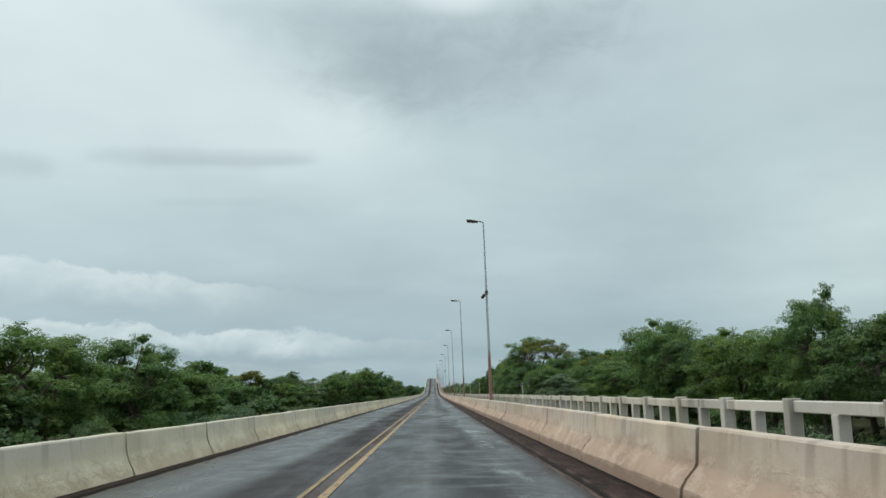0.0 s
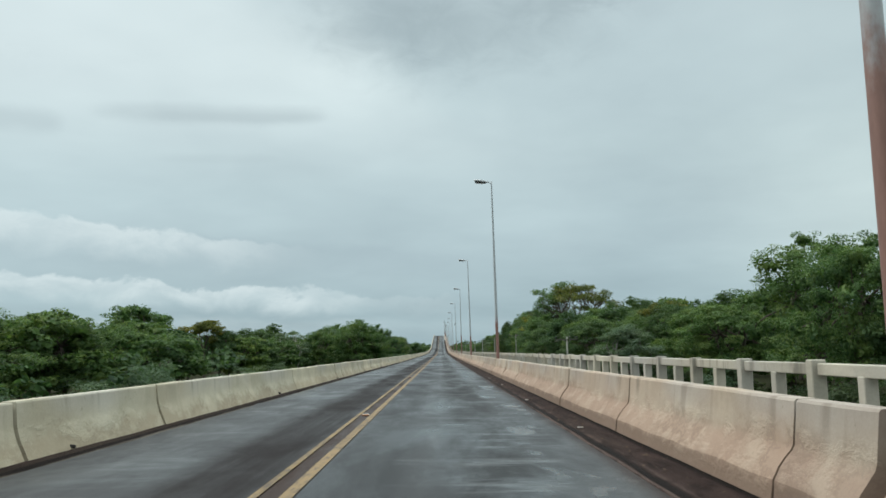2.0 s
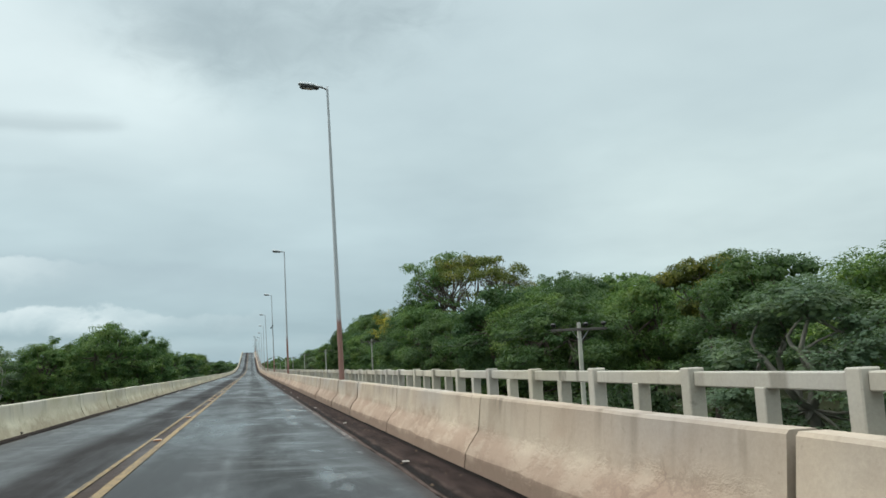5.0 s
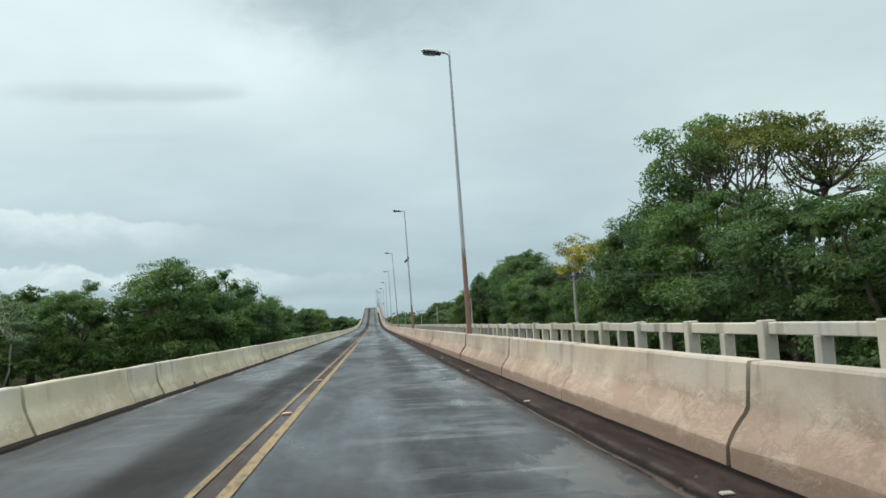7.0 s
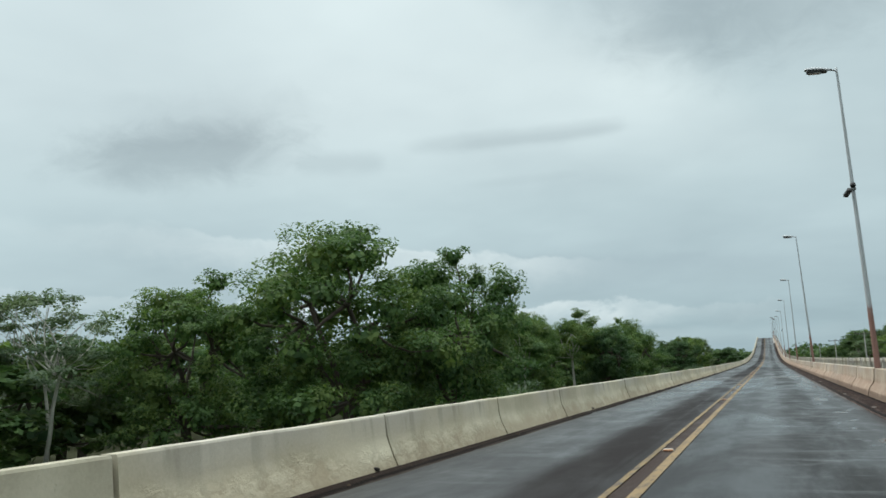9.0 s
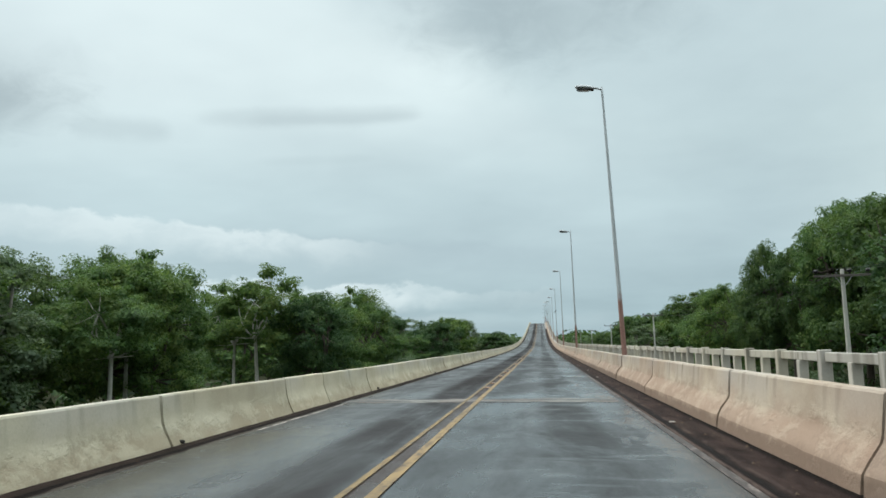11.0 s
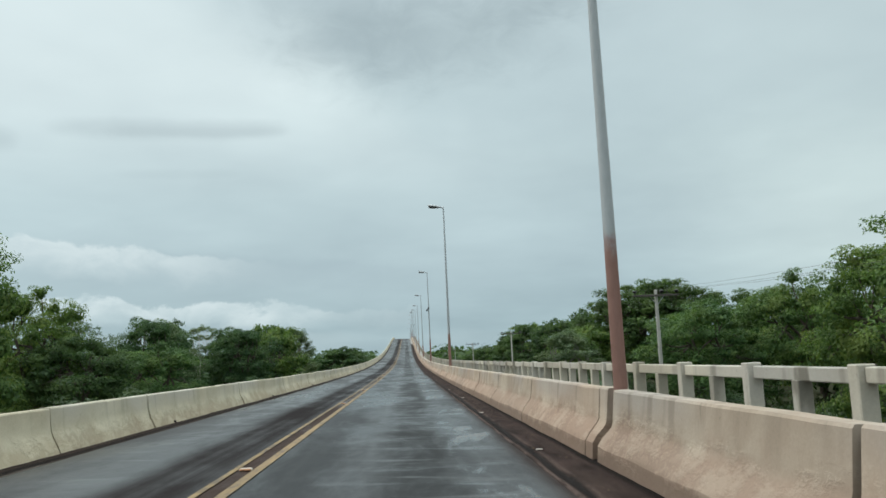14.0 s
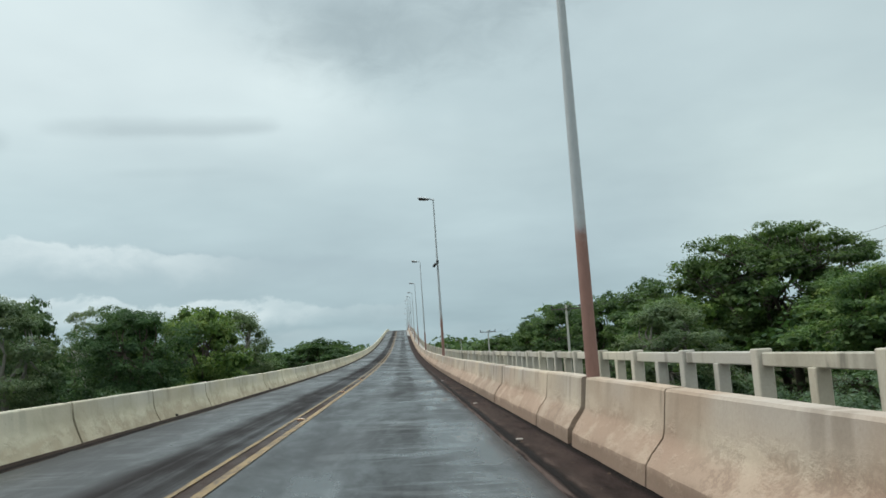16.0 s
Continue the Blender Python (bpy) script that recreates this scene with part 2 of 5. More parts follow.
def mat_asphalt():
    """Damp worn asphalt: oily dark band, polished wheel tracks and wet ripples with sheen in their colour, puddles by
    the kerb.
    """
    m, nt, b = material("wet_asphalt")
    p = world_pos(nt)
    x, y, _ = axes(nt, p)
    grain = noise_at(nt, p, 55, 3, 0.7)
    blot = noise_at(nt, p, 0.9, 5, 0.6, (1, .3, 1))
    cross = noise_at(nt, p, 1.0, 8, 0.66, (.42, 1.15, 1), 0.5)
    seam = noise_at(nt, p, 1.0, 2, 0.4, (.10, .42, 1), 0.25)
    fine = noise_at(nt, p, 1.0, 8, 0.70, (1.2, 5.0, 1), 0.4)
    patch = noise_at(nt, p, 1.0, 8, 0.66, (.6, .16, 1), 0.3)
    long = noise_at(nt, p, 1.0, 4, 0.6, (5.0, .03, 1))
    xw = math_node(nt, "ADD", x, math_node(nt, "MULTIPLY", math_node(nt, "SUBTRACT", blot, 0.5), 0.34))
    col = ramp(nt, grain, [(.3, (.0115, .0122, .0132)), (.7, (.026, .0275, .029))])
    col = mix(nt, math_node(nt, "MULTIPLY", smooth(nt, patch, .36, .66), .45), col, (.043, .047, .0485))
    col = mix(nt, math_node(nt, "MULTIPLY", smooth(nt, long, .44, .70), .25), col, (.056, .060, .061))
    oil = math_node(nt, "MULTIPLY", band(nt, xw, -3.20, -2.05, .28), smooth(nt, math_node(nt, "ADD", math_node(nt, "MULTIPLY", long, .6), math_node(nt, "MULTIPLY", blot, .5)), .30, .58, .55, 1.0))
    col = mix(nt, math_node(nt, "MULTIPLY", oil, .90), col, (.0175, .0138, .0135))
    mid = math_node(nt, "MULTIPLY", band(nt, xw, -.05, .9, .25), smooth(nt, patch, .80, .35, .15, 1.0))
    col = mix(nt, math_node(nt, "MULTIPLY", mid, .7), col, (.014, .0148, .015))
    # pale tracks: bleached asphalt, with wet sheen put into the colour
    pale_track = math_node(nt, "MAXIMUM", band(nt, xw, -.36, -.24, .09), math_node(nt, "MULTIPLY", band(nt, xw, -4.3, -4.1, .14), .6))
    pale_track = math_node(nt, "MULTIPLY", pale_track, smooth(nt, math_node(nt, "ADD", math_node(nt, "MULTIPLY", blot, .6), math_node(nt, "MULTIPLY", fine, .4)), .46, .62))
    pale_track = math_node(nt, "MAXIMUM", pale_track, math_node(nt, "MULTIPLY", band(nt, xw, -.85, -.35, .14), math_node(nt, "MULTIPLY", smooth(nt, cross, .50, .64), .6)))
    col = mix(nt, math_node(nt, "MULTIPLY", pale_track, .46), col, (.14, .153, .158))
    lane = math_node(nt, "MAXIMUM", band(nt, xw, -.2, 1.6, .35), math_node(nt, "MULTIPLY", band(nt, xw, -4.6, -3.4, .35), .5))
    ripple = math_node(nt, "MULTIPLY", smooth(nt, math_node(nt, "ADD", math_node(nt, "MULTIPLY", cross, .84), math_node(nt, "MULTIPLY", fine, .16)), .51, .62), lane)
    # the ripples' reflection is partly painted as a paler blue-grey
    col = mix(nt, math_node(nt, "MULTIPLY", ripple, .40), col, (.095, .106, .110))
    line = math_node(nt, "ABSOLUTE", math_node(nt, "SUBTRACT", seam, .5))
    line = math_node(nt, "MULTIPLY", math_node(nt, "MULTIPLY", smooth(nt, line, .016, .004), lane), smooth(nt, cross, .40, .55))
    col = mix(nt, math_node(nt, "MULTIPLY", line, .30), col, (.14, .15, .15))
    rut = math_node(nt, "MULTIPLY", band(nt, xw, .0, .05, .035), smooth(nt, blot, .35, .6))
    col = mix(nt, math_node(nt, "MULTIPLY", rut, .6), col, (.014, .014, .014))
    edge = smooth(nt, math_node(nt, "ADD", xw, math_node(nt, "MULTIPLY", math_node(nt, "SUBTRACT", patch, .5), .42)), 1.66, 1.97)
    col = mix(nt, math_node(nt, "MULTIPLY", edge, .92), col, (.026, .0175, .0150))
    brown = band(nt, x, -2.07, -1.68, .05)
    col = mix(nt, math_node(nt, "MULTIPLY", brown, .9), col, (.040, .0235, .0175))
    nt.links.new(col, b.inputs["Base Color"])
    r = math_node(nt, "ADD", smooth(nt, patch, .36, .64, .60, .38), math_node(nt, "MULTIPLY", ripple, -.12))
    r = math_node(nt, "ADD", r, math_node(nt, "MULTIPLY", math_node(nt, "MAXIMUM", oil, mid), .16))
    pud = math_node(nt, "MULTIPLY", band(nt, xw, .95, 1.80, .15), smooth(nt, noise_at(nt, p, .8, 7, .62, (1.1, .45, 1), .3), .53, .60))
    r = math_node(nt, "SUBTRACT", r, math_node(nt, "MULTIPLY", smooth(nt, noise_at(nt, p, 1.0, 3, .5, (.22, .028, 1)), .44, .62), .14))
    r = math_node(nt, "SUBTRACT", r, math_node(nt, "MULTIPLY", band(nt, y, 238, 268, 5.0), .12))
    r = math_node(nt, "MULTIPLY", r, math_node(nt, "SUBTRACT", 1.0, math_node(nt, "MULTIPLY", pud, .8)))
    nt.links.new(r, b.inputs["Roughness"])
    worn = math_node(nt, "MULTIPLY", band(nt, xw, -1.60, -.75, .18), .45)
    matt = math_node(nt, "MAXIMUM", math_node(nt, "MAXIMUM", math_node(nt, "MAXIMUM", oil, worn), math_node(nt, "MAXIMUM", brown, edge)), math_node(nt, "MULTIPLY", mid, .5))
    nt.links.new(math_node(nt, "SUBTRACT", math_node(nt, "ADD", smooth(nt, y, 290, 325, .27, .215), smooth(nt, x, -3.1, -3.5, 0.0, .06)), math_node(nt, "MULTIPLY", matt, .20)), b.inputs["Specular IOR Level"])
    bump(nt, b, math_node(nt, "ADD", grain, math_node(nt, "ADD", math_node(nt, "MULTIPLY", cross, 1.5), fine)), .28, .006)
    return m


def mat_gutter():
    """Mud and grit: a pale crust where the edge line was, a near-black groove, brown silt, darker again at the barrier.
    """
    m, nt, b = material("gutter_mud")
    p = world_pos(nt)
    x, _, _ = axes(nt, p)
    n1 = noise_at(nt, p, 1.0, 7, .68, (3.2, .8, 1), .3)
    n2 = noise_at(nt, p, 45, 4, .75)
    n3 = noise_at(nt, p, 1.0, 4, .6, (1.2, .12, 1))
    xw = math_node(nt, "ADD", x, math_node(nt, "MULTIPLY", math_node(nt, "SUBTRACT", n1, .5), .16))
    col = mix(nt, smooth(nt, n1, .34, .66), (.017, .0112, .0100), (.048, .0315, .0275))
    col = mix(nt, math_node(nt, "MULTIPLY", smooth(nt, n3, .50, .66), .5), col, (.058, .041, .034))
    crust = math_node(nt, "MULTIPLY", band(nt, xw, 1.985, 2.035, .022), math_node(nt, "MULTIPLY", smooth(nt, n1, .36, .54, .25, 1.0), smooth(nt, n3, .36, .58, .35, 1.0)))
    crust = math_node(nt, "MAXIMUM", crust, math_node(nt, "MULTIPLY", band(nt, xw, 2.225, 2.265, .03), math_node(nt, "MULTIPLY", smooth(nt, n1, .42, .58), .55)))
    col = mix(nt, math_node(nt, "MULTIPLY", crust, .8), col, (.105, .078, .068))
    # near black in the groove, and darker towards the barrier foot
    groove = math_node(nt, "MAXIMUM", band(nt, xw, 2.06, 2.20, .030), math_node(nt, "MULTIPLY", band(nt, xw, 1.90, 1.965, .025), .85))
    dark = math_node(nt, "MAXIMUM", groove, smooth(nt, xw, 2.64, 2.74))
    west = smooth(nt, x, -4.0, -4.5)
    pale = math_node(nt, "MULTIPLY", band(nt, xw, -5.12, -5.02, .03), smooth(nt, n3, .40, .56, .2, 1.0))
    col = mix(nt, math_node(nt, "MULTIPLY", west, .35), col, (.040, .031, .024))
    col = mix(nt, math_node(nt, "MULTIPLY", pale, .75), col, (.15, .135, .115))
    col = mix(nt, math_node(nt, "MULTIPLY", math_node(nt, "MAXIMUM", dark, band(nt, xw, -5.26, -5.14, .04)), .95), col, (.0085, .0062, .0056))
    col = mix(nt, 1.0, col, ramp(nt, n2, [(.3, (.68, .68, .68)), (.7, (1.28, 1.28, 1.28))]), "MULTIPLY")
    nt.links.new(col, b.inputs["Base Color"])
    nt.links.new(math_node(nt, "SUBTRACT", .88, math_node(nt, "MULTIPLY", groove, .12)), b.inputs["Roughness"])
    b.inputs["Specular IOR Level"].default_value = .07
    bump(nt, b, math_node(nt, "ADD", n2, math_node(nt, "MULTIPLY", n1, 2.0)), .8, .02)
    return m


def mat_concrete(name, light, dark, foot, drip=.35, toe=.30, skirt_top=.05):
    """Weathered cast concrete: blotches, dark runs from the top, patches of worn skin with pale broken plaster,
    splashed mud and toned-down colour low down.
    """
    m, nt, b = material(name)
    p = world_pos(nt)
    o = coords(nt)
    _, _, oz = axes(nt, o)
    rnd = nt.nodes.new("ShaderNodeObjectInfo").outputs["Random"]
    blot = noise_at(nt, p, .55, 7, 0.62, (1, 1, 1.6), .5)
    soft = noise_at(nt, p, .22, 3, 0.5, (1, 1, 2))
    fine = noise_at(nt, p, 30, 4, 0.7)
    pit = noise_at(nt, p, 9.0, 3, 0.6)
    run = noise_at(nt, p, 1.0, 2, 0.5, (1.6, 2.4, .20), .1)
    where = noise_at(nt, p, .30, 3, 0.5, (1, 1, .3))
    scab = noise_at(nt, p, 1.0, 7, 0.66, (1.6, 1.5, 2.8), .12)
    col = mix(nt, smooth(nt, blot, .32, .68), dark, light)
    grey = tuple(sum(light) / 3 * .62 + c * .28 for c in light)
    col = mix(nt, math_node(nt, "MULTIPLY", smooth(nt, soft, .42, .66), .40), col, foot)
    # grey bloom and runs below the top edge
    ow = math_node(nt, "ADD", oz, math_node(nt, "MULTIPLY", math_node(nt, "SUBTRACT", blot, .5), .55))
    top = smooth(nt, ow, .38, .82)
    col = mix(nt, math_node(nt, "MULTIPLY", math_node(nt, "MULTIPLY", top, smooth(nt, where, .40, .62)), .55), col, grey)
    streak = math_node(nt, "MULTIPLY", smooth(nt, run, .54, .66), smooth(nt, oz, .10, .80))
    col = mix(nt, math_node(nt, "MULTIPLY", math_node(nt, "MULTIPLY", streak, smooth(nt, where, .38, .56, .35, 1.0)), drip), col, tuple(c * .42 for c in dark))
    stain = math_node(nt, "MULTIPLY", smooth(nt, noise_at(nt, p, 1.0, 4, .6, (.9, 1.5, .35), .2), .60, .70), smooth(nt, ow, .42, .80))
    col = mix(nt, math_node(nt, "MULTIPLY", stain, drip * 1.5), col, tuple(c * .48 for c in dark))
    # mud splashed on the sloping foot, darkened further to cancel the light it catches
    low = smooth(nt, ow, toe + .16, toe - .06)
    col = mix(nt, math_node(nt, "MULTIPLY", low, .72), col, foot)
    # skin broken away along the knee: pale plaster, dark rims
    knee = math_node(nt, "MULTIPLY", smooth(nt, ow, toe + .30, toe + .06), smooth(nt, oz, -.08, toe - .10, .35, 1.0))
    flake = math_node(nt, "MULTIPLY", smooth(nt, scab, .48, .62), knee)
    rim = math_node(nt, "MULTIPLY", band(nt, scab, .43, .475, .03), math_node(nt, "MULTIPLY", knee, smooth(nt, where, .42, .58)))
    col = mix(nt, math_node(nt, "MULTIPLY", flake, .28), col, tuple(min(.8, c * 1.16) for c in light))
    col = mix(nt, math_node(nt, "MULTIPLY", rim, .42), col, tuple(c * .50 for c in foot))
    rust = math_node(nt, "MULTIPLY", smooth(nt, noise_at(nt, p, .8, 5, .65, (1, .9, 1.6), .3), .50, .70), smooth(nt, oz, toe + .45, toe))
    col = mix(nt, math_node(nt, "MULTIPLY", rust, .5), col, foot)
    skirt = smooth(nt, math_node(nt, "ADD", oz, math_node(nt, "MULTIPLY", math_node(nt, "SUBTRACT", scab, .5), .34)), skirt_top + .06, skirt_top - .07)
    col = mix(nt, math_node(nt, "MULTIPLY", skirt, .6), col, tuple(c * .52 for c in foot))
    col = mix(nt, math_node(nt, "MULTIPLY", smooth(nt, pit, .66, .74), .35), col, tuple(c * .5 for c in dark))
    col = mix(nt, 1.0, col, ramp(nt, fine, [(.3, (.93, .93, .93)), (.7, (1.06, 1.06, 1.06))]), "MULTIPLY")
    col = mix(nt, 1.0, col, ramp(nt, rnd, [(0, (.87, .87, .88)), (1, (1.08, 1.06, 1.05))]), "MULTIPLY")
    nt.links.new(col, b.inputs["Base Color"])
    b.inputs["Roughness"].default_value = .85
    b.inputs["Specular IOR Level"].default_value = .3
    bump(nt, b, math_node(nt, "ADD", math_node(nt, "MULTIPLY", fine, .35), math_node(nt, "ADD", math_node(nt, "MULTIPLY", flake, 2.2), math_node(nt, "MULTIPLY", blot, 1.5))), .5, .010)
    return m


def mat_paint(name, paint, under, lo, hi):
    """Road paint: worn through in grains, in larger bites along its edges and in dirty stretches."""
    m, nt, b = material(name)
    p = world_pos(nt)
    wear = noise_at(nt, p, 5.0, 6, 0.75, (1.6, .5, 1))
    bite = noise_at(nt, p, 1.0, 4, 0.6, (16, 1.6, 1), .4)
    dirt = noise_at(nt, p, 1.0, 4, 0.6, (2.0, .22, 1))
    fine = noise_at(nt, p, 40, 3, .7)
    f = smooth(nt, math_node(nt, "ADD", math_node(nt, "ADD", math_node(nt, "MULTIPLY", wear, .75), math_node(nt, "MULTIPLY", bite, .3)), math_node(nt, "MULTIPLY", fine, .12)), lo, hi)
    col = mix(nt, smooth(nt, dirt, .38, .64, 0, .55), paint, tuple(c * .55 for c in paint))
    nt.links.new(mix(nt, f, col, under), b.inputs["Base Color"])
    b.inputs["Roughness"].default_value = .55
    b.inputs["Specular IOR Level"].default_value = .3
    bump(nt, b, math_node(nt, "ADD", fine, wear), .3, .005)
    return m


def mat_dirt(name, a, c, rough=.9):
    m, nt, b = material(name)
    p = world_pos(nt)
    n1 = noise_at(nt, p, 3.0, 6, .65, (1, .4, 1))
    n2 = noise_at(nt, p, 45, 4, .75)
    nt.links.new(mix(nt, math_node(nt, "ADD", math_node(nt, "MULTIPLY", n1, .7), math_node(nt, "MULTIPLY", n2, .3)), a, c), b.inputs["Base Color"])
    b.inputs["Roughness"].default_value = rough
    b.inputs["Specular IOR Level"].default_value = .04
    bump(nt, b, math_node(nt, "ADD", n2, math_node(nt, "MULTIPLY", n1, 2.0)), .6, .02)
    return m


def mat_patch():
    """Crumbling concrete fill: beige and brown patches with asphalt showing between."""
    m, nt, b = material("joint_concrete")
    p = world_pos(nt)
    n1 = noise_at(nt, p, 1.0, 6, .65, (.6, 2.6, 1), .5)
    n2 = noise_at(nt, p, 1.0, 3, .5, (.8, .4, 1))
    n3 = noise_at(nt, p, 30, 4, .7)
    col = mix(nt, smooth(nt, n2, .35, .65), (.15, .105, .078), (.20, .188, .165))
    col = mix(nt, 1.0, col, ramp(nt, n3, [(.3, (.8, .8, .8)), (.7, (1.15, 1.15, 1.15))]), "MULTIPLY")
    col = mix(nt, smooth(nt, n1, .57, .46), col, (.034, .033, .032))
    nt.links.new(col, b.inputs["Base Color"])
    b.inputs["Roughness"].default_value = .55
    bump(nt, b, n3, .4, .008)
    return m


def mat_plain(name, c, rough=.6, metal=0.0, vary=.25, scale=8.0):
    m, nt, b = material(name)
    n = noise_at(nt, coords(nt), scale, 5, .65)
    k = mix(nt, n, tuple(v * (1 - vary) for v in c), tuple(min(1, v * (1 + vary)) for v in c))
    nt.links.new(k, b.inputs["Base Color"])
    b.inputs["Roughness"].default_value, b.inputs["Metallic"].default_value = rough, metal
    bump(nt, b, n, .1, .004)
    return m


def mat_pole():
    """Galvanised steel above, red primer and rust on the lower part of the shaft."""
    m, nt, b = material("lamp_pole_steel")
    o = coords(nt)
    _, _, z = axes(nt, o)
    rnd = nt.nodes.new("ShaderNodeObjectInfo").outputs["Random"]
    n = noise_at(nt, o, 2.2, 5, .65, (1, 1, .5))
    f = noise_at(nt, o, 22, 4, .7, (1, 1, .25))
    grey = mix(nt, f, (.29, .32, .335), (.43, .46, .475))
    red = mix(nt, f, (.17, .085, .068), (.27, .15, .12))
    top = math_node(nt, "ADD", 3.0, math_node(nt, "MULTIPLY", rnd, 1.5))
    lim = math_node(nt, "SUBTRACT", math_node(nt, "ADD", z, math_node(nt, "MULTIPLY", math_node(nt, "SUBTRACT", n, .5), 2.4)), top)
    col = mix(nt, smooth(nt, lim, .35, -.35), grey, red)
    scuff = math_node(nt, "MULTIPLY", smooth(nt, n, .60, .66), smooth(nt, z, 2.6, 1.2))
    col = mix(nt, math_node(nt, "MULTIPLY", scuff, .6), col, (.33, .31, .28))
    nt.links.new(col, b.inputs["Base Color"])
    b.inputs["Roughness"].default_value = .55
    bump(nt, b, f, .15, .004)
    return m


def mat_leaf(name, dark, light, warm, warm_amount):
    m, nt, b = material(name)
    isl = nt.nodes.new("ShaderNodeNewGeometry").outputs["Random Per Island"]
    rnd = nt.nodes.new("ShaderNodeObjectInfo").outputs["Random"]
    n = noise_at(nt, coords(nt), .55, 3, .5)
    f = math_node(nt, "ADD", math_node(nt, "MULTIPLY", isl, .34), math_node(nt, "MULTIPLY", n, .76))
    col = mix(nt, smooth(nt, f, .25, .85), dark, light)
    col = mix(nt, math_node(nt, "MULTIPLY", smooth(nt, math_node(nt, "ADD", n, math_node(nt, "MULTIPLY", isl, .12)), .56, .70), warm_amount), col, warm)
    col = mix(nt, 1.0, col, ramp(nt, rnd, [(0, (.82, .90, .98)), (.5, (1, 1, 1)), (1, (1.14, 1.08, .94))]), "MULTIPLY")
    nt.links.new(col, b.inputs["Base Color"])
    b.inputs["Roughness"].default_value = .58
    b.inputs["Specular IOR Level"].default_value = .18
    tr = nt.nodes.new("ShaderNodeBsdfTranslucent")
    nt.links.new(mix(nt, 1.0, col, (.98, 1.10, .64), "MULTIPLY"), tr.inputs[0])
    mx = nt.nodes.new("ShaderNodeMixShader")
    mx.inputs[0].default_value = .40
    nt.links.new(b.outputs[0], mx.inputs[1])
    nt.links.new(tr.outputs[0], mx.inputs[2])
    nt.links.new(mx.outputs[0], nt.nodes["Material Output"].inputs[0])
    return m


ASPHALT = mat_asphalt()
CONC_L = mat_concrete("barrier_concrete_west", (.575, .540, .412), (.435, .404, .296), (.355, .300, .207), .32, .26)
CONC_R = mat_concrete("barrier_concrete_east", (.455, .385, .300), (.335, .274, .208), (.295, .203, .150), .42, .36, .10)
CONC_RAIL = mat_concrete("railing_concrete", (.50, .472, .388), (.355, .332, .270), (.30, .265, .21), .6)
CONC_DECK = mat_concrete("deck_concrete", (.38, .37, .34), (.27, .26, .24), (.2, .19, .17))
CONC_POST = mat_concrete("utility_pole_concrete", (.46, .46, .40), (.33, .335, .285), (.28, .28, .23))
PATCH = mat_patch()
YELLOW = mat_paint("yellow_road_paint", (.265, .178, .076), (.055, .038, .028), .52, .76)
YELLOW_OLD = mat_paint("worn_yellow_road_paint", (.255, .172, .068), (.052, .037, .027), .50, .74)
WHITE = mat_paint("worn_white_road_paint", (.40, .35, .32), (.036, .027, .022), .54, .68)
WHITE_OLD = mat_paint("faded_white_road_paint", (.24, .195, .175), (.036, .027, .022), .46, .60)
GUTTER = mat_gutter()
CLOD = mat_dirt("mud_clods", (.05, .034, .026), (.14, .105, .08))
SOIL = mat_dirt("forest_floor", (.022, .024, .012), (.052, .056, .028))
POLE = mat_pole()
LAMP_TOP = mat_plain("lamp_housing_grey", (.40, .42, .43), .45, .3)
LAMP_DARK = mat_plain("lamp_underside_dark", (.03, .03, .028), .4)
LENS = mat_plain("lamp_lens", (.16, .165, .16), .15)
BLACK = mat_plain("black_plastic", (.02, .02, .021), .5)
WOOD = mat_plain("crossarm_wood", (.09, .08, .07), .85, 0, .4)
CERAMIC = mat_plain("brown_insulator", (.018, .016, .018), .3)
WIRE = mat_plain("aluminium_wire", (.045, .048, .045), .8)
STEEL = mat_plain("galvanised_steel", (.30, .31, .32), .5, .6)
# near black: slabs that imitate shade in the joints, and the drain pipes
NEAR_BLACK = mat_plain("near_black_gap_and_pipe", (.022, .019, .017), .95)
STUD_BODY = mat_plain("stud_plastic", (.42, .36, .29), .6)
STUD_FLAT = mat_plain("dirty_white_stud", (.30, .265, .235), .6)
STUD_RED = mat_plain("stud_reflector_orange", (.50, .23, .11), .4)
BARK = mat_plain("bark_brown", (.085, .070, .055), .95, 0, .45, 5.0)
BARK_GREY = mat_plain("bark_mid_grey", (.19, .18, .155), .9, 0, .35, 4.0)
BARK_PALE = mat_plain("bark_pale_grey", (.46, .45, .40), .9, 0, .35, 4.0)
LEAF_A = mat_leaf("leaf_mid_green", (.050, .098, .036), (.152, .242, .076), (.225, .250, .070), .33)
LEAF_B = mat_leaf("leaf_dark_green", (.040, .076, .034), (.099, .167, .063), (.142, .188, .059), .32)
# darkened leaves: the shade below the crowns is put into the colour
LEAF_SHADED = mat_leaf("leaf_shaded_green", (.026, .048, .023), (.066, .108, .044), (.100, .128, .046), .3)
LEAF_C = mat_leaf("leaf_olive_with_blossom", (.062, .080, .022), (.160, .180, .042), (.290, .245, .050), .65)
LEAF_D = mat_leaf("leaf_grey_green", (0.089, 0.139, 0.085), (0.170, 0.229, 0.138), (0.195, 0.234, 0.111), .3)
LEAF_Y = mat_leaf("leaf_yellow_blossom", (.10, .10, .020), (.25, .23, .035), (.52, .43, .07), .95)


